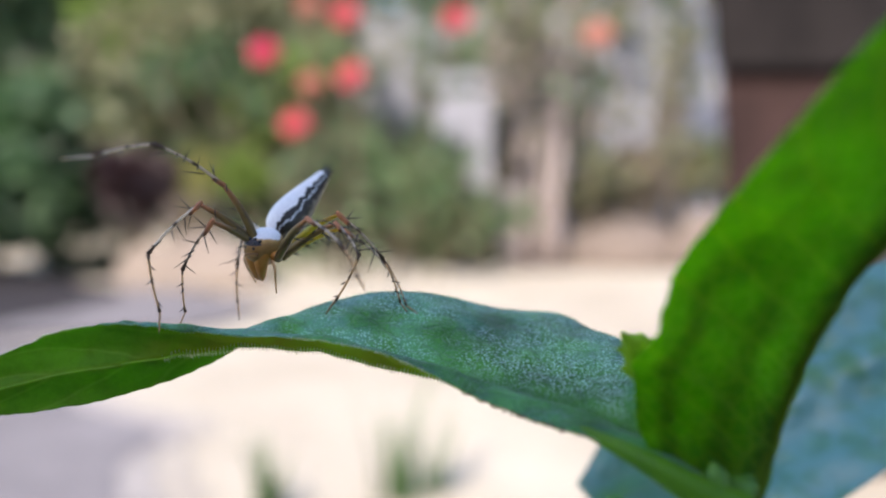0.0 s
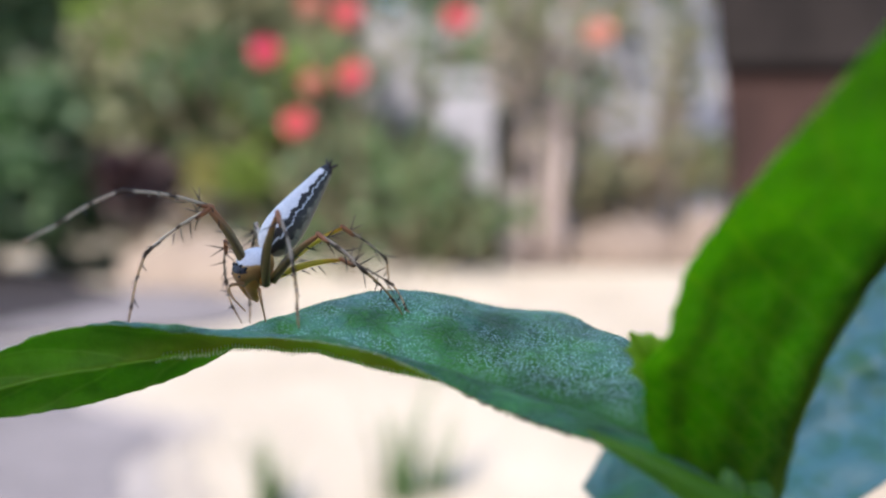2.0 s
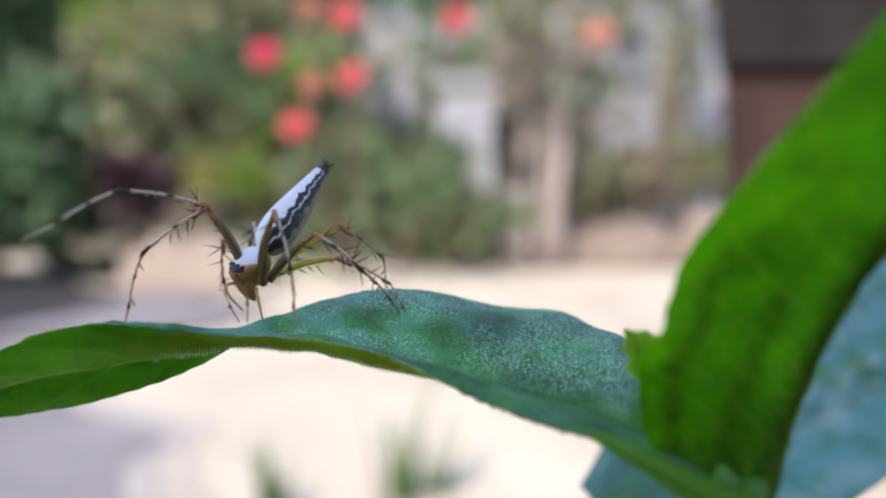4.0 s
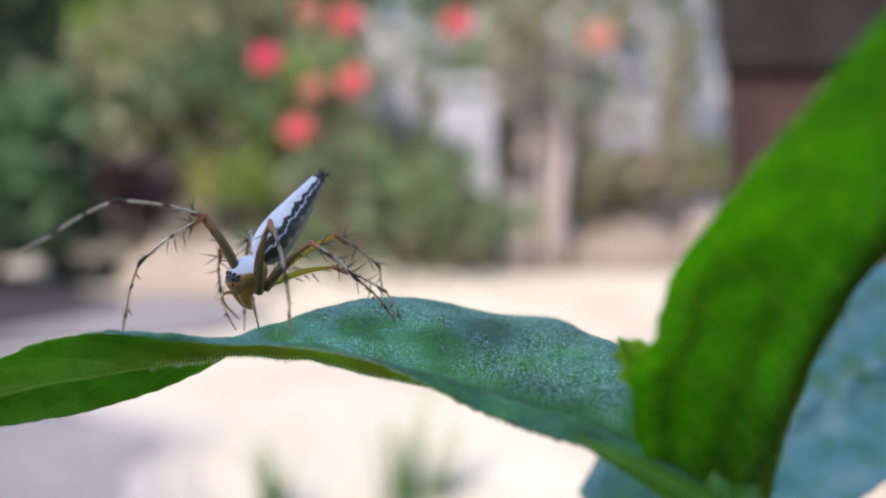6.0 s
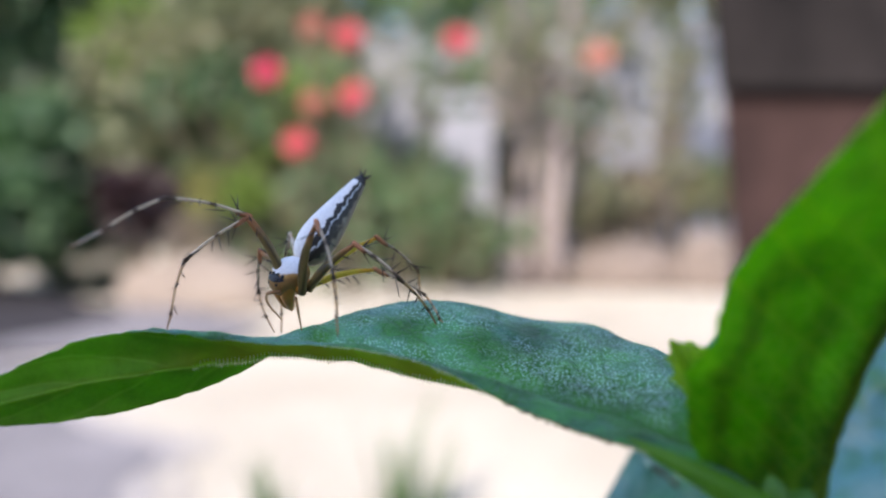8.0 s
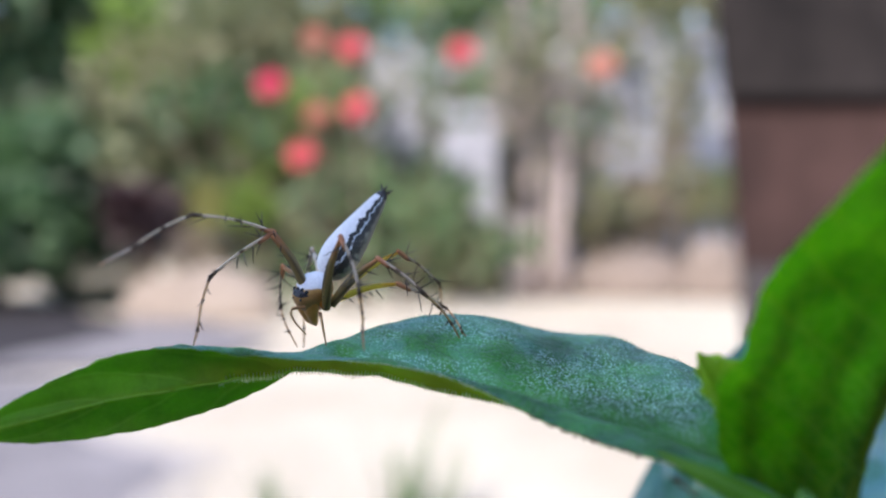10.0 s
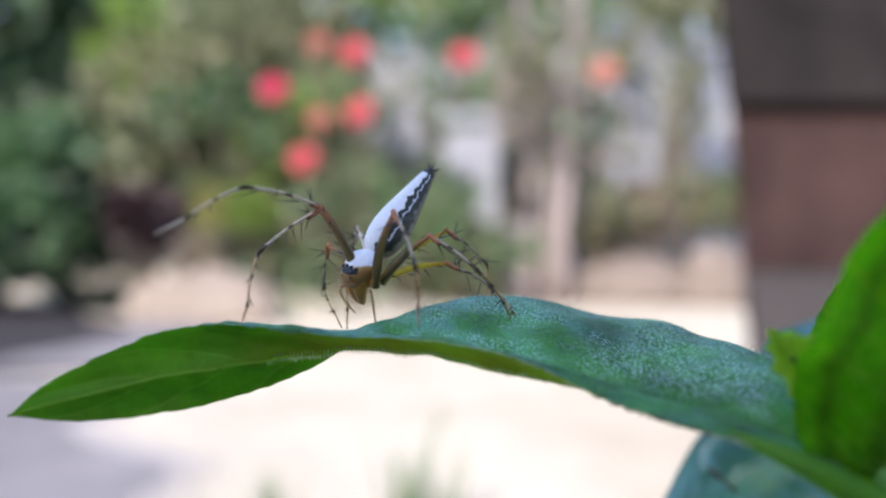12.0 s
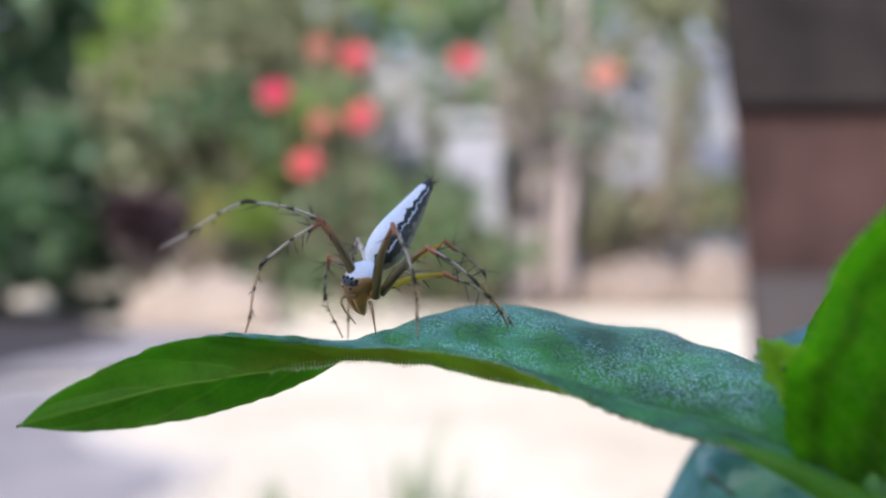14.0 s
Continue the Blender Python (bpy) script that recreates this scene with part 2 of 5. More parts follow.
hair_skin = surface("leaf_hair", (0.7, 0.72, 0.45), (0.85, 0.85, 0.6), 900, 0.4, 0.0, through_colour=(0.98, 0.98, 0.75), through_amount=0.9)
brown_edge = surface("withered_edge", (0.05, 0.03, 0.012), (0.13, 0.09, 0.03), 900, 0.8, 0.4, 4000, 0.0001)


# ---- building blocks ----
def from_bm(name, bm, materials, smooth=True):
    me = bpy.data.meshes.new(name)
    bm.to_mesh(me)
    bm.free()
    for m in materials if isinstance(materials, (list, tuple)) else [materials]:
        me.materials.append(m)
    if smooth:
        me.polygons.foreach_set("use_smooth", [True] * len(me.polygons))
    return me


def part(name, bm, material, parent, label="", smooth=True):
    """One mesh object under a thing or under a part."""
    ob = new(name, bm if isinstance(bm, bpy.types.Mesh) else from_bm(name, bm, material, smooth))
    ob.parent = parent
    if label:
        ob["label"] = label
    return ob


def thing(name, label, category, at=(0, 0, 0), group="", kind=""):
    ob = new(name)
    ob.empty_display_size = 0.01
    ob.location = at
    return tagged(ob, label, category, group, kind)


def curve_at(points, t):
    """Catmull-Rom through the points, t from 0 to 1."""
    n = len(points) - 1
    x = min(max(t, 0.0), 1.0) * n
    i = min(int(x), n - 1)
    u = x - i
    p1, p2 = Vector(points[i]), Vector(points[i + 1])
    p0 = Vector(points[i - 1]) if i else p1 * 2 - p2
    p3 = Vector(points[i + 2]) if i + 2 <= n else p2 * 2 - p1
    return 0.5 * ((2 * p1) + (p2 - p0) * u + (2 * p0 - 5 * p1 + 4 * p2 - p3) * u * u + (3 * p1 - p0 - 3 * p2 + p3) * u ** 3)


def tube(bm, points, radii, sides=10, cap=True, slot=0):
    """A tapered tube along points, added to bm."""
    pts = [Vector(p) for p in points]
    rings, ref = [], Vector((0.31, 0.22, 0.93))
    for i, p in enumerate(pts):
        d = (pts[min(i + 1, len(pts) - 1)] - pts[max(i - 1, 0)]).normalized()
        a = d.cross(ref)
        a = a.normalized() if a.length > 1e-4 else d.orthogonal().normalized()
        b = d.cross(a)
        rings.append([bm.verts.new(p + (a * math.cos(k * math.tau / sides) + b * math.sin(k * math.tau / sides)) * radii[i]) for k in range(sides)])
    for r, s in zip(rings, rings[1:]):
        for k in range(sides):
            f = bm.faces.new((r[k], r[(k + 1) % sides], s[(k + 1) % sides], s[k]))
            f.material_index = slot
    if cap:
        for r in (rings[0][::-1], rings[-1]):
            bm.faces.new(r).material_index = slot
    return bm


def spindle(bm, profile, sides=24, flat=1.0):
    """A body of revolution about z: profile rows of (z, radius); flat squeezes y."""
    rings = []
    for z, r in profile:
        rings.append([bm.verts.new((r * math.cos(k * math.tau / sides), r * flat * math.sin(k * math.tau / sides), z)) for k in range(sides)])
    for r, s in zip(rings, rings[1:]):
        for k in range(sides):
            bm.faces.new((r[k], r[(k + 1) % sides], s[(k + 1) % sides], s[k]))
    bm.faces.new(rings[0][::-1])
    bm.faces.new(rings[-1])
    return bm


def blade(near, mid, far, thick=0.22, steps=170, half=16, bulge=0.5, fold=0.0, pucker=0.12, teeth=0.12, teeth_count=46, seed=0, waves=(), roll=None, ragged=0.0):
    """A leaf blade between two margins and a midrib (millimetre curves from base to tip): a closed shell with an upper and an under skin."""
    grid, uvs = [], []
    for i in range(steps + 1):
        t = i / steps
        n, m, f = curve_at(near, t), curve_at(mid, t), curve_at(far, t)
        row, urow = [], []
        fade = min(1.0, 4 * t, 5 * (1 - t))
        for j in range(-half, half + 1):
            s = abs(j) / half
            edge = n if j < 0 else f
            out = edge - m
            tooth = teeth * fade * (abs(((t * teeth_count + (0.3 if j < 0 else 0)) % 1.0) - 0.35) - 0.3) if s > 0.93 else 0.0
            if s > 0.9 and ragged:
                tooth += ragged * fade * (noise.noise(Vector((t * 34, seed + j, 0))) + 0.7 * noise.noise(Vector((t * 90, seed + j, 3))))
            reach, tail = s, 0.0
            if roll and j < 0:                    # a stretch of the near margin rolled over
                w = max(0.0, min(1.0, 8 * (t - roll[0]), 8 * (roll[1] - t)))
                if w > 0:
                    k = 1 - 0.2 * w
                    reach, tail = min(1.0, s / k), max(0.0, (s - k) / 0.2)
            p = m + out * reach + (out.normalized() * tooth if out.length > 1e-6 else Vector())
            if tail:
                p += Vector((0.0, -0.4 * math.sin(1.5 * tail), -roll[2] * tail * tail))
            if j > 0:
                for at, width, drop in waves:     # dips of the far margin
                    p.z -= drop * s * s * math.exp(-((t - at) / width) ** 2)
            row.append((p, s, j))
            urow.append((t, 0.5 + 0.5 * j / half))
        grid.append(row)
        uvs.append(urow)
    cols = 2 * half + 1
    pos = [[g[0] for g in row] for row in grid]

    def normal(i, j):
        a = pos[min(i + 1, steps)][j] - pos[max(i - 1, 0)][j]
        b = pos[i][min(j + 1, cols - 1)] - pos[i][max(j - 1, 0)]
        n = b.cross(a)
        return n.normalized() if n.length > 1e-9 else Vector((0, 0, 1))
    nor = [[normal(i, j) for j in range(cols)] for i in range(steps + 1)]
    top, low = [], []
    for i in range(steps + 1):
        t = i / steps
        fade = min(1.0, 5 * t, 5 * (1 - t))
        for j in range(cols):
            s = abs(j - half) / half
            lift = bulge * fade * math.sin(math.pi * min(s, 1.0)) * 0.5
            lift += fold * fade * math.sin(math.tau * 1.25 * s) * s
            lift += pucker * fade * (1 - 0.75 * s ** 3) * (noise.noise(pos[i][j] * 0.42 + Vector((seed * 7.1, 0, 0))) + 0.6 * noise.noise(pos[i][j] * 1.1))
            lift += pucker * fade * 1.6 * s * (1 - s) * math.sin((t - s * 0.17) * 9 * math.tau)
            p = pos[i][j] + nor[i][j] * lift
            h = thick * 0.5 * (1 - 0.75 * s ** 4)
            top.append((p + nor[i][j] * h) * MM)
            low.append((p - nor[i][j] * h) * MM)
    bm = bmesh.new()
    layer = bm.loops.layers.uv.new("leaf")
    va, vb = [bm.verts.new(p) for p in top], [bm.verts.new(p) for p in low]

    def quad(ids, verts, slot):
        f = bm.faces.new([verts[k] for k in ids])
        f.material_index = slot
        for lp, k in zip(f.loops, ids):
            lp[layer].uv = uvs[k // cols][k % cols]
    for i in range(steps):
        for j in range(cols - 1):
            a, b, c, d = i * cols + j, i * cols + j + 1, (i + 1) * cols + j + 1, (i + 1) * cols + j
            quad((a, b, c, d), va, 0)
            quad((d, c, b, a), vb, 1)
        for j in (0, cols - 1):
            a, d = i * cols + j, (i + 1) * cols + j
            f = bm.faces.new((va[a], va[d], vb[d], vb[a]) if j == 0 else (va[d], va[a], vb[a], vb[d]))
            f.material_index = 1
            for lp, k in zip(f.loops, (a, d, d, a) if j == 0 else (d, a, a, d)):
                lp[layer].uv = uvs[k // cols][k % cols]
    for i in (0, steps):
        for j in range(cols - 1):
            a, b = i * cols + j, i * cols + j + 1
            bm.faces.new((va[a], vb[a], vb[b], va[b]) if i == 0 else (va[b], vb[b], vb[a], va[a])).material_index = 1
    bm.normal_update()
    return bm, top, low, nor, cols


def box(bm, lo, hi, bevel=0.0):
    lo, hi = Vector(lo), Vector(hi)
    r = bmesh.ops.create_cube(bm, size=1.0, matrix=Matrix.Translation((lo + hi) / 2) @ Matrix.Diagonal((*(hi - lo), 1)))
    if bevel:
        edges = list({e for v in r["verts"] for e in v.link_edges})
        bmesh.ops.bevel(bm, geom=edges, offset=bevel, segments=2, affect="EDGES")
    return bm


# ---- the yard: ground, walls, hedge ----
sand = surface("sandy_ground", (0.33, 0.268, 0.208), (0.60, 0.522, 0.435), 1.6, 0.9, 0.6, 60, 0.01)
# the bush's shade on the left ground, painted as a grey skin
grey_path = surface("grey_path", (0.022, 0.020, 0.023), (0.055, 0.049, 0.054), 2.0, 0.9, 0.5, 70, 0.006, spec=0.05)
# lighter grey: weaker painted shade further off, greyer ground nearby
light_grey = surface("light_grey_patch", (0.105, 0.095, 0.103), (0.25, 0.225, 0.237), 3.5, 0.9, 0.5, 90, 0.004, spec=0.05)
brown_paint = surface("brown_painted_plaster", (0.015, 0.010, 0.0098), (0.075, 0.042, 0.038), 7.5, 0.85, 0.3, 50, 0.004, spec=0.12)
dark_timber = surface("dark_timber", (0.006, 0.0052, 0.0054), (0.036, 0.029, 0.028), 9.0, 0.8, 0.4, 60, 0.004, spec=0.12)
plinth_plaster = surface("grey_plinth", (0.028, 0.023, 0.024), (0.06, 0.05, 0.052), 4.0, 0.85, 0.4, 60, 0.004)
pinkish_render = surface("pinkish_render", (0.18, 0.172, 0.18), (0.36, 0.345, 0.365), 2.5, 0.8, 0.3, 45, 0.004)
white_wash = surface("whitewash", (0.20, 0.198, 0.228), (0.35, 0.345, 0.395), 2.5, 0.8, 0.3, 45, 0.004)
boulder_skin = surface("boulder_skin", (0.125, 0.095, 0.08), (0.23, 0.178, 0.152), 5.0, 0.85, 0.5, 60, 0.006)
bark = surface("pale_bark", (0.16, 0.125, 0.118), (0.38, 0.31, 0.295), 7.0, 0.9, 0.8, 60, 0.008)
twig_bark = surface("twig_bark", (0.10, 0.075, 0.05), (0.2, 0.16, 0.11), 14.0, 0.85, 0.5, 90, 0.004)
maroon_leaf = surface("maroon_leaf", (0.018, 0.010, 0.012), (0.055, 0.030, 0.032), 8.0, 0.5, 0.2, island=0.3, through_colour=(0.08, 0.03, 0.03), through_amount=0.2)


def foliage(name, dark, light, glow, amount=0.35):
    return surface(name, dark, light, 6.0, 0.5, 0.2, 80, 0.002, through_colour=glow, through_amount=amount, island=0.3)


deep_green = foliage("deep_green_leaf", (0.042, 0.085, 0.04), (0.11, 0.185, 0.085), (0.06, 0.15, 0.04))
mid_green = foliage("mid_green_leaf", (0.06, 0.10, 0.045), (0.145, 0.22, 0.10), (0.12, 0.22, 0.06))
lime_green = foliage("lime_green_leaf", (0.10, 0.16, 0.03), (0.2, 0.27, 0.06), (0.25, 0.38, 0.05))
# shade put into the leaf colour: a darkened copy of the greens
shaded_green = foliage("shaded_green_leaf", (0.024, 0.043, 0.022), (0.06, 0.09, 0.045), (0.03, 0.07, 0.02), 0.2)
yellow_olive = foliage("yellow_olive_leaf", (0.16, 0.16, 0.045), (0.28, 0.27, 0.09), (0.3, 0.3, 0.08))
yellow_dull = foliage("dull_yellowish_leaf", (0.10, 0.10, 0.05), (0.24, 0.22, 0.12), (0.22, 0.21, 0.1))
brown_leaf = foliage("brownish_leaf", (0.16, 0.13, 0.105), (0.40, 0.33, 0.285), (0.2, 0.14, 0.1), 0.25)
dry_green = foliage("dull_olive_leaf", (0.075, 0.085, 0.045), (0.25, 0.25, 0.14), (0.20, 0.23, 0.09))

bm = bmesh.new()
rings, n = [], 48
radii = [0.0, 0.6, 1.2, 2.0, 3.0, 4.5, 7.0, 12.0, 30.0, 90.0, 400.0]
centre = bm.verts.new((0, 1.5, 0))
for r in radii[1:]:
    rings.append([bm.verts.new((r * math.cos(k * math.tau / n), 1.5 + r * math.sin(k * math.tau / n), 0.0)) for k in range(n)])
for k in range(n):
    bm.faces.new((centre, rings[0][k], rings[0][(k + 1) % n]))
    for a, b in zip(rings, rings[1:]):
        bm.faces.new((a[k], b[k], b[(k + 1) % n], a[(k + 1) % n]))
ground = tagged(new("ground", from_bm("ground", bm, sand, False)), "pale sunlit sandy yard ground with faint stains", "ground", kind="structure")


def wall_piece(name, lo, hi, material, label, parent=None, bevel=0.006):
    bm = box(bmesh.new(), lo, hi, bevel)
    for v in bm.verts:                            # the house corner leans
        if 0.30 < v.co.x < 0.40 and v.co.y < 2:
            v.co.x += (0.35 - v.co.z) * 0.109 + (0.09 if v.co.y > 1.0 else 0.0)
    me = from_bm(name, bm, material, False)
    ob = new(name, me)
    if parent:
        ob.parent = parent
        return ob
    return tagged(ob, label, "wall", kind="structure")


house_wall = wall_piece("wall_east", (0.337, 0.90, 0.0), (4.2, 1.10, 1.7), brown_paint, "brown painted plaster house wall in shade")
wall_piece("plinth", (0.330, 0.886, 0.0), (4.2, 0.898, 0.285), plinth_plaster, "", house_wall)
wall_piece("timber_board", (0.328, 0.884, 0.475), (4.2, 0.898, 0.773), dark_timber, "", house_wall)
wall_piece("timber_board", (0.328, 0.884, 0.776), (4.2, 0.898, 1.2), dark_timber, "", house_wall)
back_wall = wall_piece("wall_north", (-0.6, 4.7, 0.0), (1.9, 4.85, 1.35), pinkish_render, "low pinkish rendered yard wall behind the shrubs")
# added out of view, only to keep direct sun off the plant
wall_piece("unseen_shade_wall", (-7.0, -2.10, 0.0), (4.2, -1.90, 2.3), white_wash, "whitewashed house wall behind the plant that shades it")


def pillar(x, y, w, h, material, label):
    t = thing("pillar", label, "pillar", (x, y, 0), "whitewashed pillars")
    part("shaft", box(bmesh.new(), (-w / 2, -w / 2, 0.0), (w / 2, w / 2, h), 0.008), material, t, smooth=False)
    part("cap", box(bmesh.new(), (-w * 0.62, -w * 0.62, h), (w * 0.62, w * 0.62, h + 0.06), 0.01), material, t, smooth=False)
    part("foot", box(bmesh.new(), (-w * 0.6, -w * 0.6, 0.0), (w * 0.6, w * 0.6, 0.10), 0.01), plinth_plaster, t, smooth=False)
    return t


pillar(0.10, 3.30, 0.23, 0.72, white_wash, "square whitewashed pillar among the shrubs")
pillar(0.98, 4.1, 0.24, 1.25, white_wash, "square whitewashed pillar among the shrubs")
pillar(1.33, 4.1, 0.17, 1.25, white_wash, "slim whitewashed pillar beside the house wall")


def tree_trunk(r, h):
    bm = bmesh.new()
    pts = [Vector((0.03 * math.sin(k * 1.7), 0, h * k / 9)) for k in range(10)]
    tube(bm, pts, [r * (1.45 - 0.45 * min(1, k / 2)) * (1 - 0.035 * k) for k in range(10)], 14)
    return bm


def lobe_leaves(centres, count, size, seed, tints, squash=0.7):
    """Pointed, slightly folded leaves scattered through lobes of (x, y, z, radius); each lobe takes one of the tints."""
    rng = np.random.default_rng(seed)
    verts, faces, slots = [], [], []
    picks = [random.Random(seed * 31 + k).randrange(len(tints)) for k in range(len(centres))]
    vol = np.array([c[3] ** 2 for c in centres])
    for i in range(count):
        which = rng.choice(len(centres), p=vol / vol.sum())
        c = centres[which]
        d = rng.normal(size=3)
        d = d / np.linalg.norm(d) * c[3] * rng.uniform(0.35, 1.0) ** 0.5
        base = np.array([c[0] + d[0], c[1] + d[1], max(0.02, c[2] + d[2] * squash)])
        out = d / (np.linalg.norm(d) + 1e-9) + rng.normal(size=3) * 0.6 + np.array([0, 0, -0.15])
        out /= np.linalg.norm(out)
        side = np.cross(out, rng.normal(size=3))
        side /= np.linalg.norm(side)
        up = np.cross(side, out)
        s = size * rng.uniform(0.6, 1.3)
        w = s * rng.uniform(0.26, 0.4)
        k = len(verts)
        verts += [base, base + out * s * 0.4 + side * w + up * w * 0.25, base + out * s * 0.45 - up * w * 0.1, base + out * s * 0.4 - side * w + up * w * 0.25, base + out * s - up * w * 0.5]
        faces += [(k, k + 1, k + 2), (k, k + 2, k + 3), (k + 1, k + 4, k + 2), (k + 2, k + 4, k + 3)]
        slots += [picks[which]] * 4
    me = bpy.data.meshes.new("crown")
    me.from_pydata([tuple(v) for v in verts], [], faces)
    for tint in tints:
        me.materials.append(tint)
    me.polygons.foreach_set("material_index", slots)
    return me


# tints picked per lobe paint a dapple of lit and shaded clumps
MIXED = {
    dry_green: (dry_green, dry_green, yellow_dull, yellow_dull, shaded_green),
    mid_green: (mid_green, mid_green, dry_green, yellow_dull, shaded_green),
    deep_green: (deep_green, deep_green, deep_green, shaded_green),
    brown_leaf: (brown_leaf, brown_leaf, dry_green),
    yellow_dull: (yellow_dull, dry_green),
}


def shrub(name, label, x, y, lobes, crown, count, size, seed, category="shrub", group=""):
    """A bush with a few leaning stems; lobes are relative to its foot."""
    t = thing(name, label, category, (x, y, 0), group)
    for lobe in lobes[:6]:
        top = Vector(lobe[:3])
        pts = [top * (k / 6) + Vector((0.03 * math.sin(k * 1.3 + seed), 0.03 * math.cos(k + seed), 0)) * (k > 0) for k in range(7)]
        part("stem", tube(bmesh.new(), pts, [0.014 * (1 - 0.12 * k) for k in range(7)], 7), twig_bark, t)
    part("crown", lobe_leaves(lobes, count, size, seed, MIXED.get(crown, (crown,))), crown, t)
    return t


def lobes_in(w, d, z0, z1, r, n, seed):
    rng = random.Random(seed)
    return [(rng.uniform(-w, w), rng.uniform(-d, d), rng.uniform(z0, z1), r * rng.uniform(0.7, 1.25)) for _ in range(n)]


shrub("bush", "large dark green leafy bush in shade", -1.56, 2.66, lobes_in(0.30, 0.15, 0.05, 0.62, 0.17, 22, 1), deep_green, 5200, 0.065, 1)
shrub("bush", "dark green bush with dense small leaves", -1.25, 3.7, lobes_in(0.5, 0.25, 0.15, 1.25, 0.28, 18, 2), dry_green, 3000, 0.08, 2)
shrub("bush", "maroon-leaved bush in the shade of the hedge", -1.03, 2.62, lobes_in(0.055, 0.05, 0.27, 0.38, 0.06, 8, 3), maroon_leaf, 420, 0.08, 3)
shrub("bush", "low bush of bright lime-green leaves", -0.77, 3.15, lobes_in(0.045, 0.04, 0.31, 0.42, 0.055, 4, 4), lime_green, 170, 0.06, 4)
shrub("bush", "low bush of dull yellow-olive leaves", -0.98, 3.15, lobes_in(0.045, 0.04, 0.33, 0.43, 0.055, 4, 24), yellow_olive, 150, 0.06, 24)
shrub("bush", "tall dull olive bush against the yard wall", -0.40, 4.2, lobes_in(0.34, 0.15, 0.45, 1.45, 0.17, 13, 25), dry_green, 560, 0.07, 25)
shrub("bush", "twiggy brownish bush against the yard wall", 0.50, 4.3, lobes_in(0.16, 0.1, 0.3, 1.45, 0.14, 9, 26), brown_leaf, 480, 0.07, 26)
shrub("bush", "yellowish olive bush hanging over the pillars", 1.02, 3.75, lobes_in(0.24, 0.1, 0.98, 1.4, 0.12, 9, 27), yellow_dull, 420, 0.06, 27)
shrub("bush", "dull olive bush within the hedge", -0.48, 3.55, lobes_in(0.16, 0.08, 0.6, 1.15, 0.11, 8, 29), dry_green, 200, 0.06, 29)
shrub("bush", "slim blackish-green bush beside a pillar", -0.02, 3.35, lobes_in(0.06, 0.05, 0.25, 0.75, 0.08, 7, 28), shaded_green, 260, 0.06, 28)
shrub("bush", "tall olive-green bush of the hedge", -0.82, 3.9, lobes_in(0.42, 0.25, 0.15, 1.35, 0.26, 18, 5), dry_green, 2800, 0.08, 5)
shrub("bush", "tall yellow-green bush at the back of the hedge", -1.74, 4.15, lobes_in(0.16, 0.12, 0.75, 1.5, 0.15, 9, 15), lime_green, 700, 0.08, 15)
shrub("bush", "pale yellow-green bush behind the roses", -0.62, 3.3, lobes_in(0.2, 0.1, 0.45, 0.95, 0.1, 8, 16), lime_green, 260, 0.06, 16)
shrub("bush", "dark green bush deep in the hedge", -0.95, 3.3, lobes_in(0.2, 0.1, 0.45, 0.9, 0.13, 7, 17), deep_green, 420, 0.06, 17)
shrub("bush", "mid-green bush at the foot of the hedge", -0.2, 3.2, lobes_in(0.26, 0.12, 0.12, 0.5, 0.17, 9, 6), mid_green, 1000, 0.08, 6)
shrub("bush", "dark green bush beside a whitewashed pillar", 0.10, 3.1, lobes_in(0.16, 0.06, 0.08, 0.24, 0.11, 8, 7), mid_green, 560, 0.07, 7)
shrub("bush", "sparse dull-leaved bush before the yard wall", 0.46, 3.7, lobes_in(0.14, 0.15, 0.35, 1.25, 0.16, 8, 8), dry_green, 520, 0.07, 8)
shrub("bush", "sparse olive bush before a pillar", 0.62, 3.2, lobes_in(0.1, 0.1, 0.25, 1.0, 0.13, 8, 12), dry_green, 420, 0.06, 12)
shrub("bush", "dark brownish bush before the yard wall", 0.83, 3.35, lobes_in(0.12, 0.08, 0.2, 0.42, 0.12, 6, 13), twig_bark, 420, 0.06, 13)
shrub("bush", "tall green bush between flowers and pillar", 0.16, 3.6, lobes_in(0.24, 0.15, 0.35, 1.2, 0.13, 13, 14), mid_green, 700, 0.07, 14)
shrub("bush", "small green bush beside the house wall", 1.15, 3.3, lobes_in(0.1, 0.1, 0.36, 0.50, 0.1, 4, 9), mid_green, 330, 0.06, 9)
shrub("bush", "tall sparse olive bush beside the slim pillar", 1.12, 3.6, lobes_in(0.16, 0.1, 0.4, 1.2, 0.12, 9, 18), dry_green, 190, 0.06, 18)
for i, (x, y, mat, txt) in enumerate([(-2.45, 6.0, deep_green, "dense dark green tree behind the hedge"), (-2.9, 4.7, deep_green, "dense dark green tree at the end of the hedge"), (-3.9, 5.6, deep_green, "dense dark green tree far behind the hedge"), (-1.9, 5.6, mid_green, "leafy green tree behind the hedge"), (-0.3, 6.9, lime_green, "light green tree behind the yard wall"), (0.65, 6.1, mid_green, "leafy green tree beyond the yard wall"), (1.4, 7.2, mid_green, "leafy green tree behind the yard wall"), (3.2, 7.4, deep_green, "dense dark green tree far behind the hedge")]):
    tr = thing("tree", txt, "tree", (x, y, 0))
    part("trunk", tree_trunk(0.10, 1.9), bark, tr)
    part("crown", lobe_leaves(lobes_in(0.8, 0.5, 0.8, 3.0, 0.55, 14, 20 + i), 900 if -0.5 < x < 1.0 else 2600, 0.16, 20 + i, MIXED.get(mat, (mat,))), mat, tr)

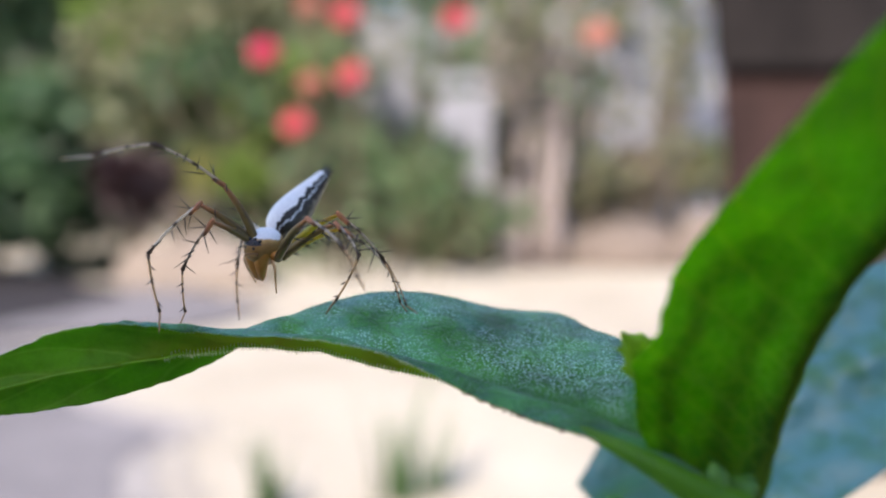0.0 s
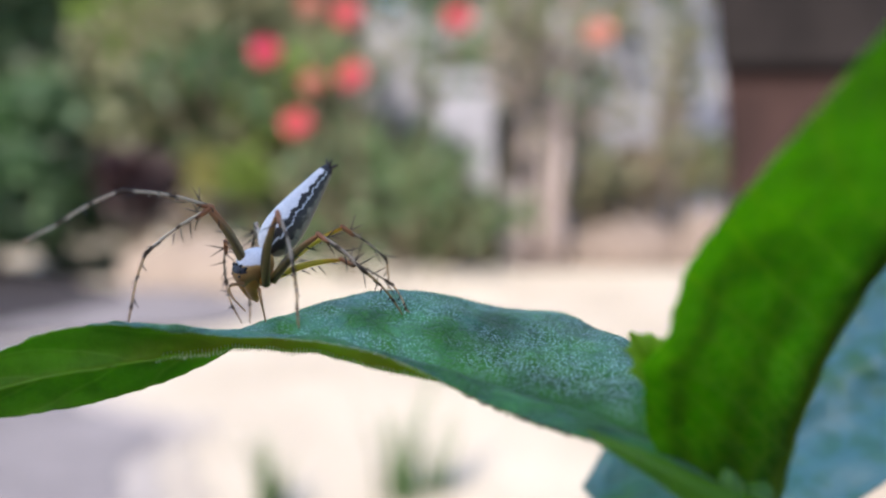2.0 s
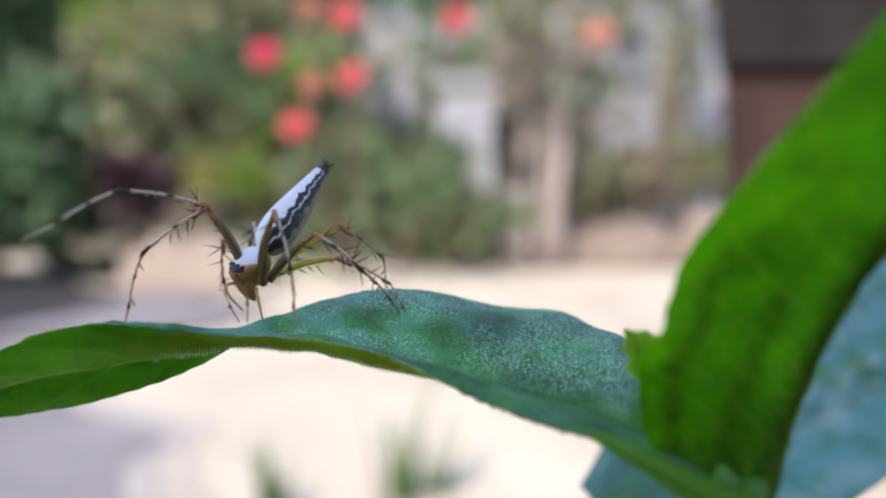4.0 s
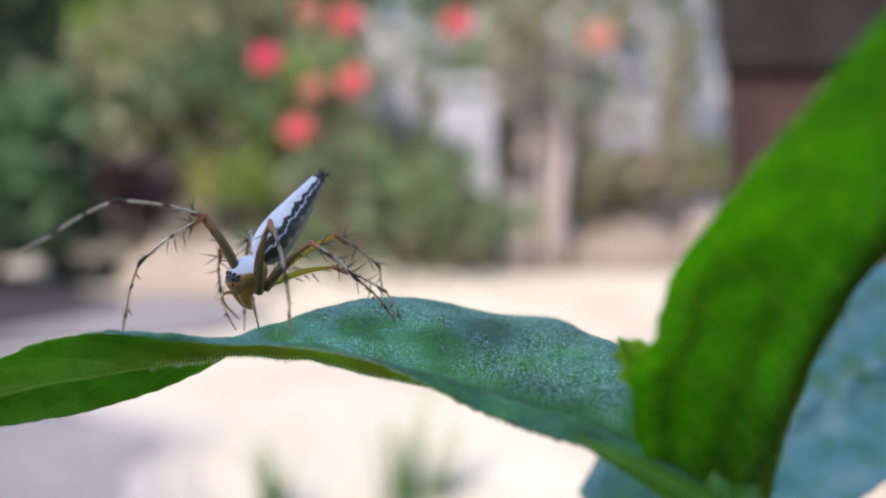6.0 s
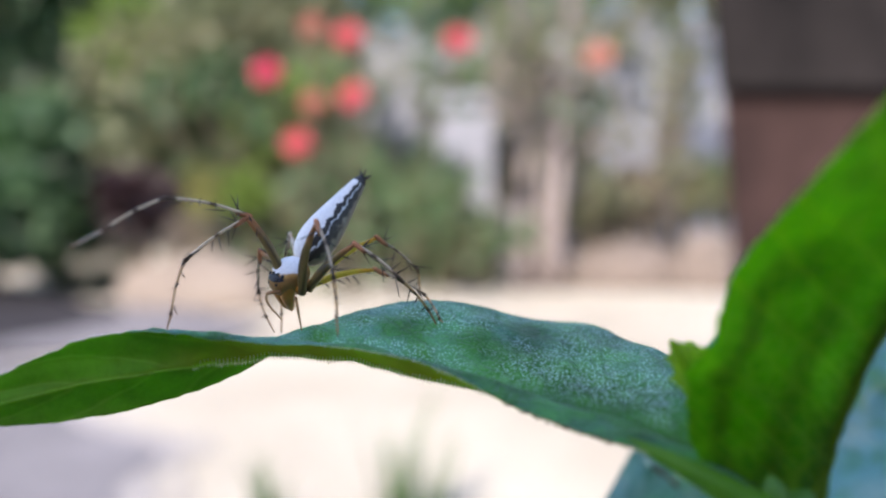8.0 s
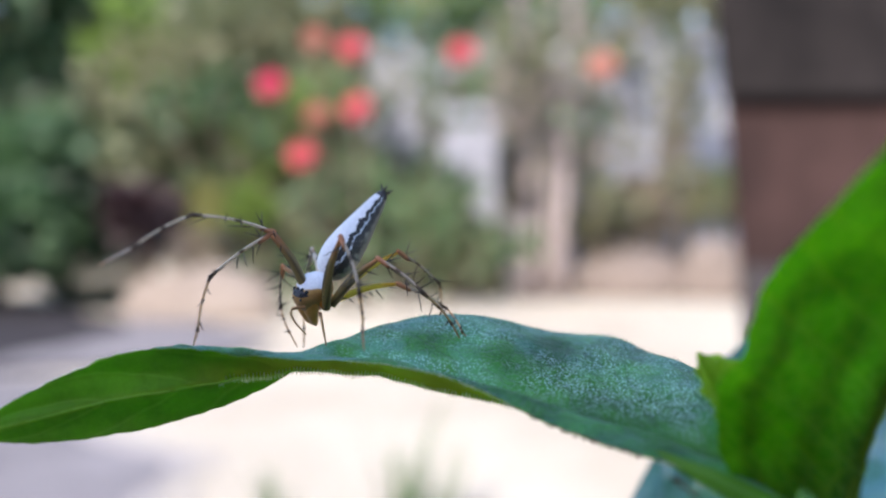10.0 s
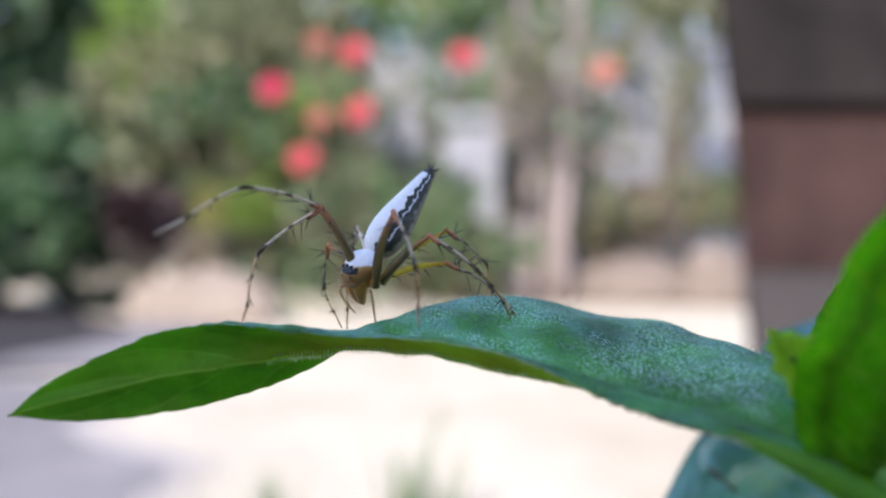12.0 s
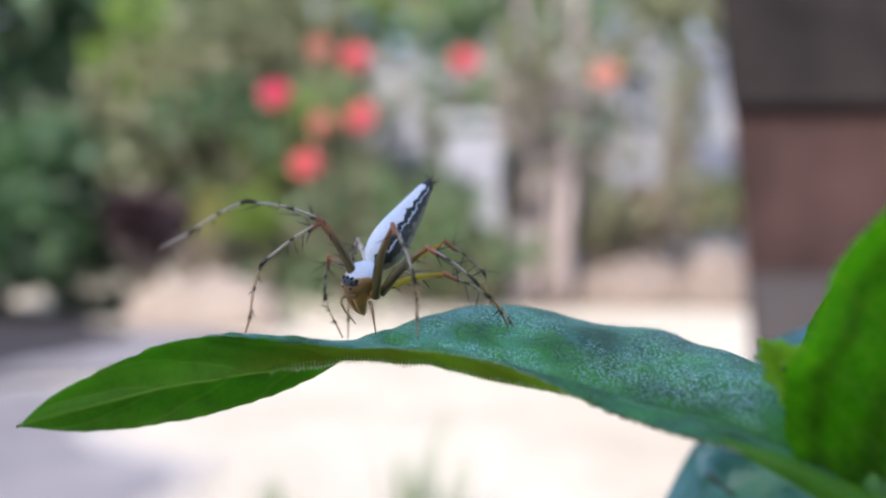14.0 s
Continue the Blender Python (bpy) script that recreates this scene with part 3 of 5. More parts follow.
for i in range(7):
    tr = thing("tree", "far leafy tree beyond the yard", "tree", (-5.4 + 1.75 * i, 9.2 + 0.5 * (i % 2), 0), "far trees beyond the yard")
    part("trunk", tree_trunk(0.13, 2.2), bark, tr)
    me = lobe_leaves(lobes_in(0.9, 0.5, 1.0, 4.2, 0.75, 14, 70 + i), 600 if i in (3, 4) else 1500, 0.26, 70 + i, MIXED[(dry_green, mid_green)[i % 2]])
    part("crown", me, mid_green, tr)

trunk_thing = thing("young_tree", "slim pale-barked young tree of three stems with sparse leaves", "tree", (0.40, 3.0, 0))
for dx, r, lean in ((-0.07, 0.034, -0.05), (0.045, 0.030, 0.06), (0.005, 0.022, 0.0)):
    pts = [Vector((dx + lean * (k / 9) ** 1.5 + 0.008 * math.sin(k * 1.7 + dx * 40), 0.02 * math.cos(k + dx * 30), 1.3 * k / 9)) for k in range(10)]
    part("trunk", tube(bmesh.new(), pts, [r * (1.5 - 0.5 * min(1, k / 2)) * (1 - 0.045 * k) for k in range(10)], 12), bark, trunk_thing)
me = lobe_leaves(lobes_in(0.16, 0.15, 0.60, 1.3, 0.12, 9, 31), 480, 0.06, 31, MIXED[brown_leaf])
part("crown", me, brown_leaf, trunk_thing)


mound_skin = surface("earthy_sand", (0.17, 0.128, 0.105), (0.33, 0.265, 0.22), 5.0, 0.9, 0.6, 60, 0.008)


def rounded_stone(name, at, size, material, label, seed):
    bm = bmesh.new()
    bmesh.ops.create_icosphere(bm, subdivisions=3, radius=1.0)
    for v in bm.verts:
        k = 1 + 0.22 * noise.noise(v.co * 1.4 + Vector((seed, 0, 0))) + 0.06 * noise.noise(v.co * 4)
        v.co = Vector((v.co.x * size[0] * k, v.co.y * size[1] * k, max(-0.25, v.co.z) * size[2] * k + size[2] * 0.2))
    return tagged(new(name, from_bm(name, bm, material)), label, "stone"), at


for nm, at, size, seed, txt in [("mound", (-0.78, 2.42, 0), (0.27, 0.11, 0.14), 3, "low mound of pale sand before the hedge"), ("stone", (1.06, 3.02, 0), (0.16, 0.1, 0.19), 8, "pale boulder beside the house wall"), ("stone", (0.76, 3.1, 0), (0.26, 0.12, 0.155), 11, "pinkish boulder before the yard wall")]:
    ob, place = rounded_stone(nm, at, size, {3: mound_skin, 8: boulder_skin, 11: boulder_skin}[seed], txt, seed)
    ob.location = at

# red flowers on tall stems
petal_mats = {k: surface("petal_" + k, d, l, 30, 0.55, 0.2, 200, 0.001, through_colour=g, through_amount=0.35) for k, d, l, g in [
    ("red", (0.60, 0.09, 0.13), (0.76, 0.17, 0.22), (0.85, 0.12, 0.15)), ("pink", (0.62, 0.05, 0.14), (0.8, 0.13, 0.25), (0.85, 0.08, 0.18)), ("orange", (0.52, 0.20, 0.15), (0.68, 0.33, 0.26), (0.7, 0.26, 0.2))]}


def flower_bm(r, seed):
    rng = random.Random(seed)
    bm = bmesh.new()
    for ring, (count, reach, rise) in enumerate([(6, 1.0, 0.15), (6, 0.8, 0.45), (5, 0.5, 0.7)]):
        for k in range(count):
            a = (k + 0.5 * ring) * math.tau / count + rng.uniform(-0.15, 0.15)
            rows = []
            for i in range(5):
                u = i / 4
                w = r * 0.52 * math.sin(math.pi * (0.12 + 0.8 * u)) * (0.6 + 0.4 * reach)
                d = Vector((math.cos(a), math.sin(a), 0))
                e = Vector((-math.sin(a), math.cos(a), 0))
                c = d * (r * reach * u) + Vector((0, 0, r * rise * u ** 1.4 - 0.1 * r * u ** 3))
                rows.append([bm.verts.new(c + e * w * s + Vector((0, 0, 0.12 * r * s * s))) for s in (-1, -0.5, 0, 0.5, 1)])
            for p, q in zip(rows, rows[1:]):
                for j in range(4):
                    bm.faces.new((p[j], p[j + 1], q[j + 1], q[j]))
    return bm


flower_tree = thing("flowering_shrub", "tall rose shrub with red and coral blooms", "shrub", (-0.25, 2.62, 0))
FLOWERS = [(-0.304, 2.50, 0.866, "red"), (-0.567, 2.50, 0.747, "pink"), (-0.287, 2.50, 0.675, "red"), (-0.468, 2.50, 0.523, "red"), (0.047, 2.50, 0.854, "red"), (0.500, 2.50, 0.810, "orange"), (-0.430, 2.58, 0.663, "orange"), (-0.438, 2.60, 0.917, "orange")]
for i, (x, y, z, tint) in enumerate(FLOWERS):
    head = Vector((x + 0.25, y - 2.62, z))
    foot = Vector((0.3 * head.x, 0.02, 0.0))
    pts = [foot.lerp(head, k / 7) + Vector((0.02 * math.sin(k * 1.9 + i), 0.02 * math.cos(k * 1.4 + i), 0)) * (0 < k < 7) for k in range(8)]
    part("stem", tube(bmesh.new(), pts, [0.006 - 0.0004 * k for k in range(8)], 7), twig_bark, flower_tree)
    bloom = part("flower", flower_bm(0.049 if i < 6 else 0.042, i), petal_mats[tint], flower_tree, {"red": "coral-red bloom", "pink": "deep pink bloom", "orange": "orange bloom"}[tint])
    bloom.location = head
    bloom.rotation_euler = (radians(62), 0, radians(10 * math.sin(i * 2.1)))
    bm = bmesh.new()
    tube(bm, [(0, 0, -0.012), (0, 0, -0.006), (0, 0, 0.002)], [0.003, 0.008, 0.006], 8)
    part("calyx", bm, mid_green, bloom)
me = lobe_leaves([(x + 0.25, y - 2.42, z - 0.14, 0.09) for x, y, z, _ in FLOWERS] + lobes_in(0.4, 0.1, 0.1, 0.45, 0.13, 7, 41), 420, 0.05, 41, (mid_green,))
part("crown", me, mid_green, flower_tree)

# grey patches at one side of the yard: the far two paint shade, the near one thins out into the sand
grey_fade = surface("greyed_sand", (0.19, 0.165, 0.16), (0.38, 0.335, 0.32), 3.0, 0.88, 0.5, 90, 0.004)
faint_fade = surface("faintly_greyed_sand", (0.26, 0.215, 0.18), (0.48, 0.42, 0.37), 2.4, 0.9, 0.5, 80, 0.006)
NEAR_PATCH = [(-2.5, 0.4), (-0.6, 0.5), (-0.36, 0.66), (-0.27, 0.80), (-0.33, 0.92), (-0.50, 1.06), (-0.60, 1.30), (-0.72, 1.56), (-2.5, 1.62)]
for patch_skin, lift, spill, outline in ((light_grey, 0.012, 0.0, [(-0.95, 1.62), (-0.56, 1.72), (-0.50, 1.92), (-0.60, 2.14), (-0.80, 2.34), (-1.05, 2.5), (-0.9, 2.1)]), (grey_path, 0.008, 0.0, [(-5.0, 1.45), (-2.4, 1.5), (-1.0, 1.55), (-0.62, 1.75), (-0.8, 2.1), (-1.1, 2.5), (-1.6, 2.9), (-5.0, 3.1)]), (light_grey, 0.006, -0.03, NEAR_PATCH), (grey_fade, 0.004, 0.0, NEAR_PATCH), (faint_fade, 0.002, 0.035, NEAR_PATCH)):
    bm, uneven = bmesh.new(), []
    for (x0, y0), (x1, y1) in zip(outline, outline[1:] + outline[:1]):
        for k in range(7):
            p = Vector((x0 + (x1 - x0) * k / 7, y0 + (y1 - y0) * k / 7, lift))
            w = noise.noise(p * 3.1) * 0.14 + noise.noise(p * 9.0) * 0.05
            uneven.append(p + Vector((w + spill, w * 0.7 + (spill if y1 > 0.9 else -spill * 0.5), 0)))
    bm.faces.new([bm.verts.new(p) for p in uneven])
    tagged(new("ground_patch", from_bm("ground_patch", bm, patch_skin, False)), "worn grey path across the sandy yard", "path", kind="structure")

# weeds on the near ground
for i, (x, y, h, nb) in enumerate([(-0.045, 0.80, 0.135, 15), (-0.175, 0.77, 0.10, 15), (-0.01, 0.83, 0.09, 8)]):
    rng = random.Random(60 + i)
    weed = thing("weed", "small tuft of green weed on sandy ground", "weed", (x, y, 0), "weeds on the ground")
    for k in range(nb):
        bm = bmesh.new()
        a, lean = rng.uniform(0, math.tau), rng.uniform(0.1, 0.5)
        d = Vector((math.cos(a), math.sin(a), 0))
        e = Vector((-math.sin(a), math.cos(a), 0))
        hh, prev = h * rng.uniform(0.5, 1.1), None
        foot = d * rng.uniform(0, 0.03)
        for s in range(5):
            u = s / 4
            c = foot + d * (lean * hh * u * u) + Vector((0, 0, hh * u))
            w = 0.0045 * (1 - u) + 0.0004
            row = (bm.verts.new(c - e * w), bm.verts.new(c - d * w * 0.5), bm.verts.new(c + e * w))
            if prev:
                bm.faces.new((prev[0], prev[1], row[1], row[0]))
                bm.faces.new((prev[1], prev[2], row[2], row[1]))
            prev = row
        part("blade", bm, mid_green, weed)


# ---- the plant with the spider ----
plant = thing("garden_plant", "broad-leaved green garden plant with hairy leaves", "plant", (0.0185, 0.0425, 0))
FOOT = Vector((0.0185, 0.0425, 0))


def plant_part(name, bm, mats, label=""):
    ob = part(name, bm, mats, plant, label)
    ob.location = EYE - FOOT
    return ob


# leaf on which the spider stands: base at the stem, arching away and drooping to the tip
MAIN_NEAR = [(14.9, 38.8, -15.9), (10.6, 40.5, -14.4), (6.3, 42.5, -13.6), (2.2, 44.9, -12.7), (-2.9, 46.5, -10.6), (-8.0, 47.9, -9.8), (-13.3, 48.9, -9.7), (-19.7, 49.4, -9.1), (-25.0, 48.8, -9.5), (-31.1, 47.9, -12.25), (-33.8, 47.4, -14.5)]
MAIN_MID = [(15.6, 39.8, -16.3), (11.1, 42.5, -14.1), (6.7, 45.6, -13.2), (2.4, 47.6, -12.6), (-3.1, 49.2, -11.9), (-8.4, 50.3, -11.0), (-13.9, 50.8, -10.9), (-19.5, 49.7, -11.5), (-24.9, 48.7, -12.3), (-29.4, 47.6, -13.3), (-33.8, 47.4, -14.5)]
MAIN_FAR = [(16.3, 40.8, -16.0), (14.7, 47.2, -12.0), (12.6, 55.3, -10.8), (8.2, 60.4, -9.8), (-2.1, 57.5, -8.0), (-7.7, 56.5, -8.5), (-11.6, 54.9, -9.8), (-16.7, 52.6, -12.7), (-22.7, 50.0, -14.4), (-29.0, 47.9, -14.9), (-33.8, 47.4, -14.5)]
bm, top, low, nor, cols = blade(MAIN_NEAR, MAIN_MID, MAIN_FAR, seed=1, bulge=1.0, pucker=0.24, half=26, steps=240, ragged=0.12, waves=((0.335, 0.035, 0.55), (0.235, 0.03, 0.35)), roll=(0.55, 0.77, 0.2))
main_leaf = plant_part("leaf", bm, [leaf_top, leaf_under], "arching green leaf with a bluish downy upper face")
rib_pts = [low[(k * 5 + 14) * cols + cols // 2] for k in range(42)]
part("midrib", tube(bmesh.new(), rib_pts, [(0.16 - 0.12 * k / 41) * MM for k in range(42)], 8), rib_skin, main_leaf)

# upright leaf beside it
UP_EDGE = [(15.6, 39.8, -16.0), (12.7, 40.6, -15.6), (11.2, 41.1, -13.4), (10.7, 40.5, -11.0), (10.4, 39.5, -9.5), (10.0, 38.6, -8.6), (11.0, 38.2, -7.3), (11.2, 38.2, -6.3), (11.8, 37.6, -3.6), (12.8, 36.0, -1.3), (13.0, 33.9, 0.1), (14.7, 31.9, 3.0), (18.3, 30.2, 7.7), (23.1, 28.8, 10.7)]
UP_MID = [(17.3, 39.2, -17.0), (18.0, 40.0, -16.2), (18.7, 40.8, -14.9), (19.6, 41.2, -12.3), (20.7, 40.7, -8.5), (22.0, 39.4, -4.7), (23.6, 37.4, -1.2), (24.6, 34.9, 3.6), (25.2, 31.5, 8.9)]
UP_BACK = [(Vector(p) + Vector((-0.3 - 4.6 * math.sin(math.pi * k / 8), 1.2 + 7.0 * math.sin(math.pi * k / 8), 0.3))) for k, p in enumerate(UP_MID)]
bm, *_ = blade(UP_EDGE, UP_MID, UP_BACK, thick=0.25, bulge=-0.5, fold=0.3, pucker=0.16, teeth=0.1, seed=2, half=26, ragged=0.14)
upright = plant_part("leaf", bm, [upright_skin, upright_skin], "upright bright green leaf lit through from behind")
part("midrib", tube(bmesh.new(), [(curve_at(UP_MID, k / 30) + Vector((-0.5, 0.3, 0.0)) * (1 - 0.5 * k / 30)) * MM for k in range(30)], [(0.62 - 0.34 * (k / 29) ** 0.8) * MM for k in range(30)], 14), edge_skin, upright)

# lower leaf further back
LOW_MID = [(16.2, 75.6, -33.0), (24.2, 78.7, -31.0), (34.0, 81.1, -26.2), (44.3, 82.6, -21.0), (57.3, 84.1, -14.4), (70.7, 85.5, -9.5)]
LOW_FAR = [(14.5, 77.7, -31.5), (19.5, 81.0, -25.4), (28.6, 84.5, -15.6), (37.6, 90.0, -12.8), (52.0, 93.0, -8.6), (70.7, 85.6, -8.9)]
LOW_NEAR = [(16.3, 73.5, -33.2), (24.8, 71.4, -34.8), (33.1, 70.6, -32.7), (45.1, 73.0, -27.0), (59.9, 78.8, -18.2), (70.7, 85.5, -10.1)]
bm, *_ = blade(LOW_NEAR, LOW_MID, LOW_FAR, thick=0.3, bulge=3.4, fold=1.0, pucker=0.3, teeth=0.15, seed=3, steps=120, half=22)
low_leaf = plant_part("leaf", bm, [shade_skin, shade_skin], "broad bluish-green lower leaf out of the light")

petiole_pts = [(16.2, 38.7, -17.2), (13.8, 39.1, -16.1), (11.5, 39.9, -14.9), (9.4, 41.2, -14.1), (7.3, 42.8, -13.5)]
part("petiole", tube(bmesh.new(), [curve_at(petiole_pts, k / 20) * MM for k in range(21)], [(1.25 - 1.1 * (k / 20) ** 0.9) * MM for k in range(21)], 14), petiole_skin, main_leaf, "thick green leaf stalk")
# dark dead fibre on the lower leaf
fibre = [(19.6, 77.8, -27.6), (20.6, 77.6, -28.3), (22.1, 77.2, -29.6)]
part("dead_fibre", tube(bmesh.new(), [(curve_at(fibre, k / 10) + Vector((0, 0, 0.15 * math.sin(k * 2.2)))) * MM for k in range(11)], [(0.16 + 0.1 * math.sin(k * 2.7) ** 2) * MM for k in range(11)], 7), brown_edge, low_leaf, "dark dry fibre")

# young leaf in the axil
SP_MID = [(13.0, 41.1, -12.8), (12.2, 42.0, -11.2), (11.4, 42.7, -9.6), (10.6, 43.3, -8.2)]
SP_L = [(12.7, 41.1, -13.0), (11.3, 41.7, -11.6), (10.5, 42.7, -9.8), (10.5, 43.3, -8.3)]
SP_R = [(13.3, 41.1, -12.5), (13.2, 41.9, -10.0), (12.6, 42.6, -8.5), (10.7, 43.3, -8.3)]
bm, *_ = blade(SP_L, SP_MID, SP_R, thick=0.18, bulge=0.3, pucker=0.1, teeth=0.9, teeth_count=4.5, seed=4, steps=60, half=8)
young = plant_part("leaf", bm, [sprout_skin, sprout_skin], "tiny toothed yellow-green young leaf")
bm = bmesh.new()
for q, r in (((11.55, 42.35, -9.75), 0.16), ((11.75, 42.25, -10.0), 0.10), ((11.9, 42.2, -10.25), 0.07)):
    bmesh.ops.create_icosphere(bm, subdivisions=2, radius=r * MM, matrix=Matrix.Translation(Vector(q) * MM) @ Matrix.Diagonal((1.0, 0.6, 1.2, 1)))
part("dead_spot", bm, brown_edge, young, "dark withered spots")
bm = tube(bmesh.new(), [(14.6, 39.6, -17.0), (14.9, 39.2, -16.0), (14.9, 39.0, -15.2), (14.6, 38.9, -14.5)], [0.5, 0.8, 0.6, 0.15], 10)
bmesh.ops.scale(bm, vec=(MM, MM, MM), verts=bm.verts)
plant_part("bud", bm, stem_skin, "small rolled green bud")

# stem down to the soil
stem_pts = [Vector((16.3, 39.8, -15.8)), Vector((16.6, 40.3, -17.5)), Vector((17.4, 41.2, -24)), Vector((18.2, 42.0, -45)), Vector((18.6, 42.6, -110)), Vector((18.2, 42.2, -220)), Vector((18.5, 42.5, -349.5))]
bm = tube(bmesh.new(), [curve_at(stem_pts, k / 40) * MM for k in range(41)], [(1.0 + 1.4 * k / 40) * MM for k in range(41)], 12)
plant_part("stem", bm, stem_skin)
pts = [Vector((18.2, 42.0, -47)), Vector((22, 50, -44)), Vector((22, 60, -38)), Vector((17.5, 70, -31.6)), Vector((17.5, 72.0, -31.2))]
plant_part("stalk", tube(bmesh.new(), [curve_at(pts, k / 16) * MM for k in range(17)], [0.9 * MM] * 17, 8), stem_skin)

# fine hairs along the midrib and the margins
rng = random.Random(5)
bm = bmesh.new()


def hair(bm, p, d, length, r):
    a = d.cross(Vector((0.25, -0.95, 0.1))).normalized()
    bm.faces.new((bm.verts.new(p - a * r), bm.verts.new(p + a * r), bm.verts.new(p + d * length + a * r * 0.3), bm.verts.new(p + d * length - a * r * 0.3)))


for k in range(2400):
    i = rng.randrange(45, 165)
    p = low[i * cols + cols // 2 + rng.randrange(-3, 4)]
    d = (Vector((rng.uniform(-0.5, 0.5), rng.uniform(-0.7, 0.3), -1)).normalized())
    hair(bm, p + Vector((0, 0, -0.06 * MM)), d, rng.uniform(0.12, 0.34) * MM, 0.018 * MM)
for k in range(2200):
    i, side = rng.randrange(8, 225), rng.choice((0, 0, cols - 1))
    p = top[i * cols + side]
    q = top[i * cols + (3 if side == 0 else cols - 4)]
    d = ((p - q).normalized() + Vector((rng.uniform(-0.6, 0.6), rng.uniform(-0.6, 0.6), rng.uniform(-0.3, 0.6)))).normalized()
    hair(bm, p, d, rng.uniform(0.08, 0.34) * (1.0 if i < 130 else 0.3) * MM, 0.014 * MM)
fuzz = part("hairs", bm, hair_skin, main_leaf)
fuzz["kind"] = "stuff"
# withered flecks on the torn margin
bm = bmesh.new()
for k in range(70):
    t = rng.uniform(0.15, 0.32)
    p = curve_at(MAIN_NEAR, t) + Vector((rng.uniform(-0.1, 0.1), rng.uniform(-0.1, 0.1), rng.uniform(-0.12, 0.05)))
    r = bmesh.ops.create_icosphere(bm, subdivisions=1, radius=rng.uniform(0.03, 0.10) * MM, matrix=Matrix.Translation(p * MM) @ Matrix.Diagonal((2.0, 1.0, 0.7, 1)))
part("withered_margin", bm, brown_edge, main_leaf, "brown withered flecks of the margin")


# ---- the spider ----
def banded(name, base, ring, ends, rough=0.45, glow=(0.75, 0.45, 0.18), amount=0.35, stripe=None):
    """Leg skin along local z: pale with dark rings, flecked."""
    m, nt, bsdf, node, link = shader(name)
    co = node("ShaderNodeTexCoord")
    sep = node("ShaderNodeSeparateXYZ")
    link(co.outputs["Generated"], sep.inputs[0])
    n = node("ShaderNodeTexNoise", Scale=1400.0, Detail=4.0)
    link(co.outputs["Object"], n.inputs["Vector"])
    add = node("ShaderNodeMath")
    add.operation = "MULTIPLY_ADD"
    add.inputs[1].default_value = 0.12
    link(n.outputs["Fac"], add.inputs[0])
    link(sep.outputs["Z"], add.inputs[2])
    r = ramp(node, [(p, ring if d else base) for p, d in ends])
    link(add.outputs[0], r.inputs["Fac"])
    colour = r.outputs["Color"]
    if stripe:                                    # darker lines along the segment
        wave = node("ShaderNodeMath")
        wave.operation = "SINE"
        turn = node("ShaderNodeMath")
        turn.operation = "MULTIPLY_ADD"
        turn.inputs[1].default_value, turn.inputs[2].default_value = 11.0, 0.6
        link(sep.outputs["Y"], turn.inputs[0])
        link(turn.outputs[0], wave.inputs[0])
        sr = ramp(node, [(0.35, (0, 0, 0)), (0.8, (0.85, 0.85, 0.85))])
        link(wave.outputs[0], sr.inputs["Fac"])
        fade = node("ShaderNodeMapRange")
        fade.inputs["From Min"].default_value, fade.inputs["From Max"].default_value = 0.55, 0.85
        fade.inputs["To Min"].default_value, fade.inputs["To Max"].default_value = 1.0, 0.0
        link(sep.outputs["Z"], fade.inputs["Value"])
        both = node("ShaderNodeMath")
        both.operation = "MULTIPLY"
        link(sr.outputs["Color"], both.inputs[0])
        link(fade.outputs[0], both.inputs[1])
        sm = node("ShaderNodeMix")
        sm.data_type = "RGBA"
        link(both.outputs[0], sm.inputs[0])
        link(colour, sm.inputs[6])
        sm.inputs[7].default_value = (*stripe, 1)
        colour = sm.outputs[2]
    mix = node("ShaderNodeMix")
    mix.data_type = "RGBA"
    mix.blend_type = "MULTIPLY"
    mix.inputs[0].default_value = 0.6
    n2 = node("ShaderNodeTexNoise", Scale=5200.0, Detail=3.0)
    link(co.outputs["Object"], n2.inputs["Vector"])
    r2 = ramp(node, [(0.35, (0.7, 0.65, 0.6)), (0.55, (1, 1, 1))])
    link(n2.outputs["Fac"], r2.inputs["Fac"])
    link(colour, mix.inputs[6])
    link(r2.outputs["Color"], mix.inputs[7])
    link(mix.outputs[2], bsdf.inputs["Base Color"])
    bsdf.inputs["Roughness"].default_value = rough
    b = node("ShaderNodeBump", Strength=0.3, Distance=0.00002)
    link(n2.outputs["Fac"], b.inputs["Height"])
    link(b.outputs["Normal"], bsdf.inputs["Normal"])
    t = node("ShaderNodeBsdfTranslucent", Color=(*glow, 1))
    ms = node("ShaderNodeMixShader", Fac=amount)
    link(bsdf.outputs["BSDF"], ms.inputs[1])
    link(t.outputs["BSDF"], ms.inputs[2])
    link(ms.outputs["Shader"], nt.nodes["Material Output"].inputs["Surface"])
    return m


DARK = (0.045, 0.024, 0.014)
skin_femur = banded("leg_olive_skin", (0.22, 0.155, 0.05), (0.42, 0.17, 0.06), [(0.0, 0), (0.72, 0), (0.95, 1), (1.0, 1)], rough=0.35, glow=(0.50, 0.34, 0.1), amount=0.25, stripe=(0.06, 0.038, 0.014))
skin_femur_green = banded("leg_yellow_green_skin", (0.50, 0.44, 0.07), (0.55, 0.24, 0.03), [(0.0, 0), (0.74, 0), (0.90, 1), (1.0, 1)], glow=(0.85, 0.72, 0.06), amount=0.5)
skin_pale = banded("leg_whitish_skin", (0.72, 0.66, 0.56), (0.6, 0.45, 0.32), [(0.0, 0), (0.9, 0), (1.0, 1)], amount=0.3)
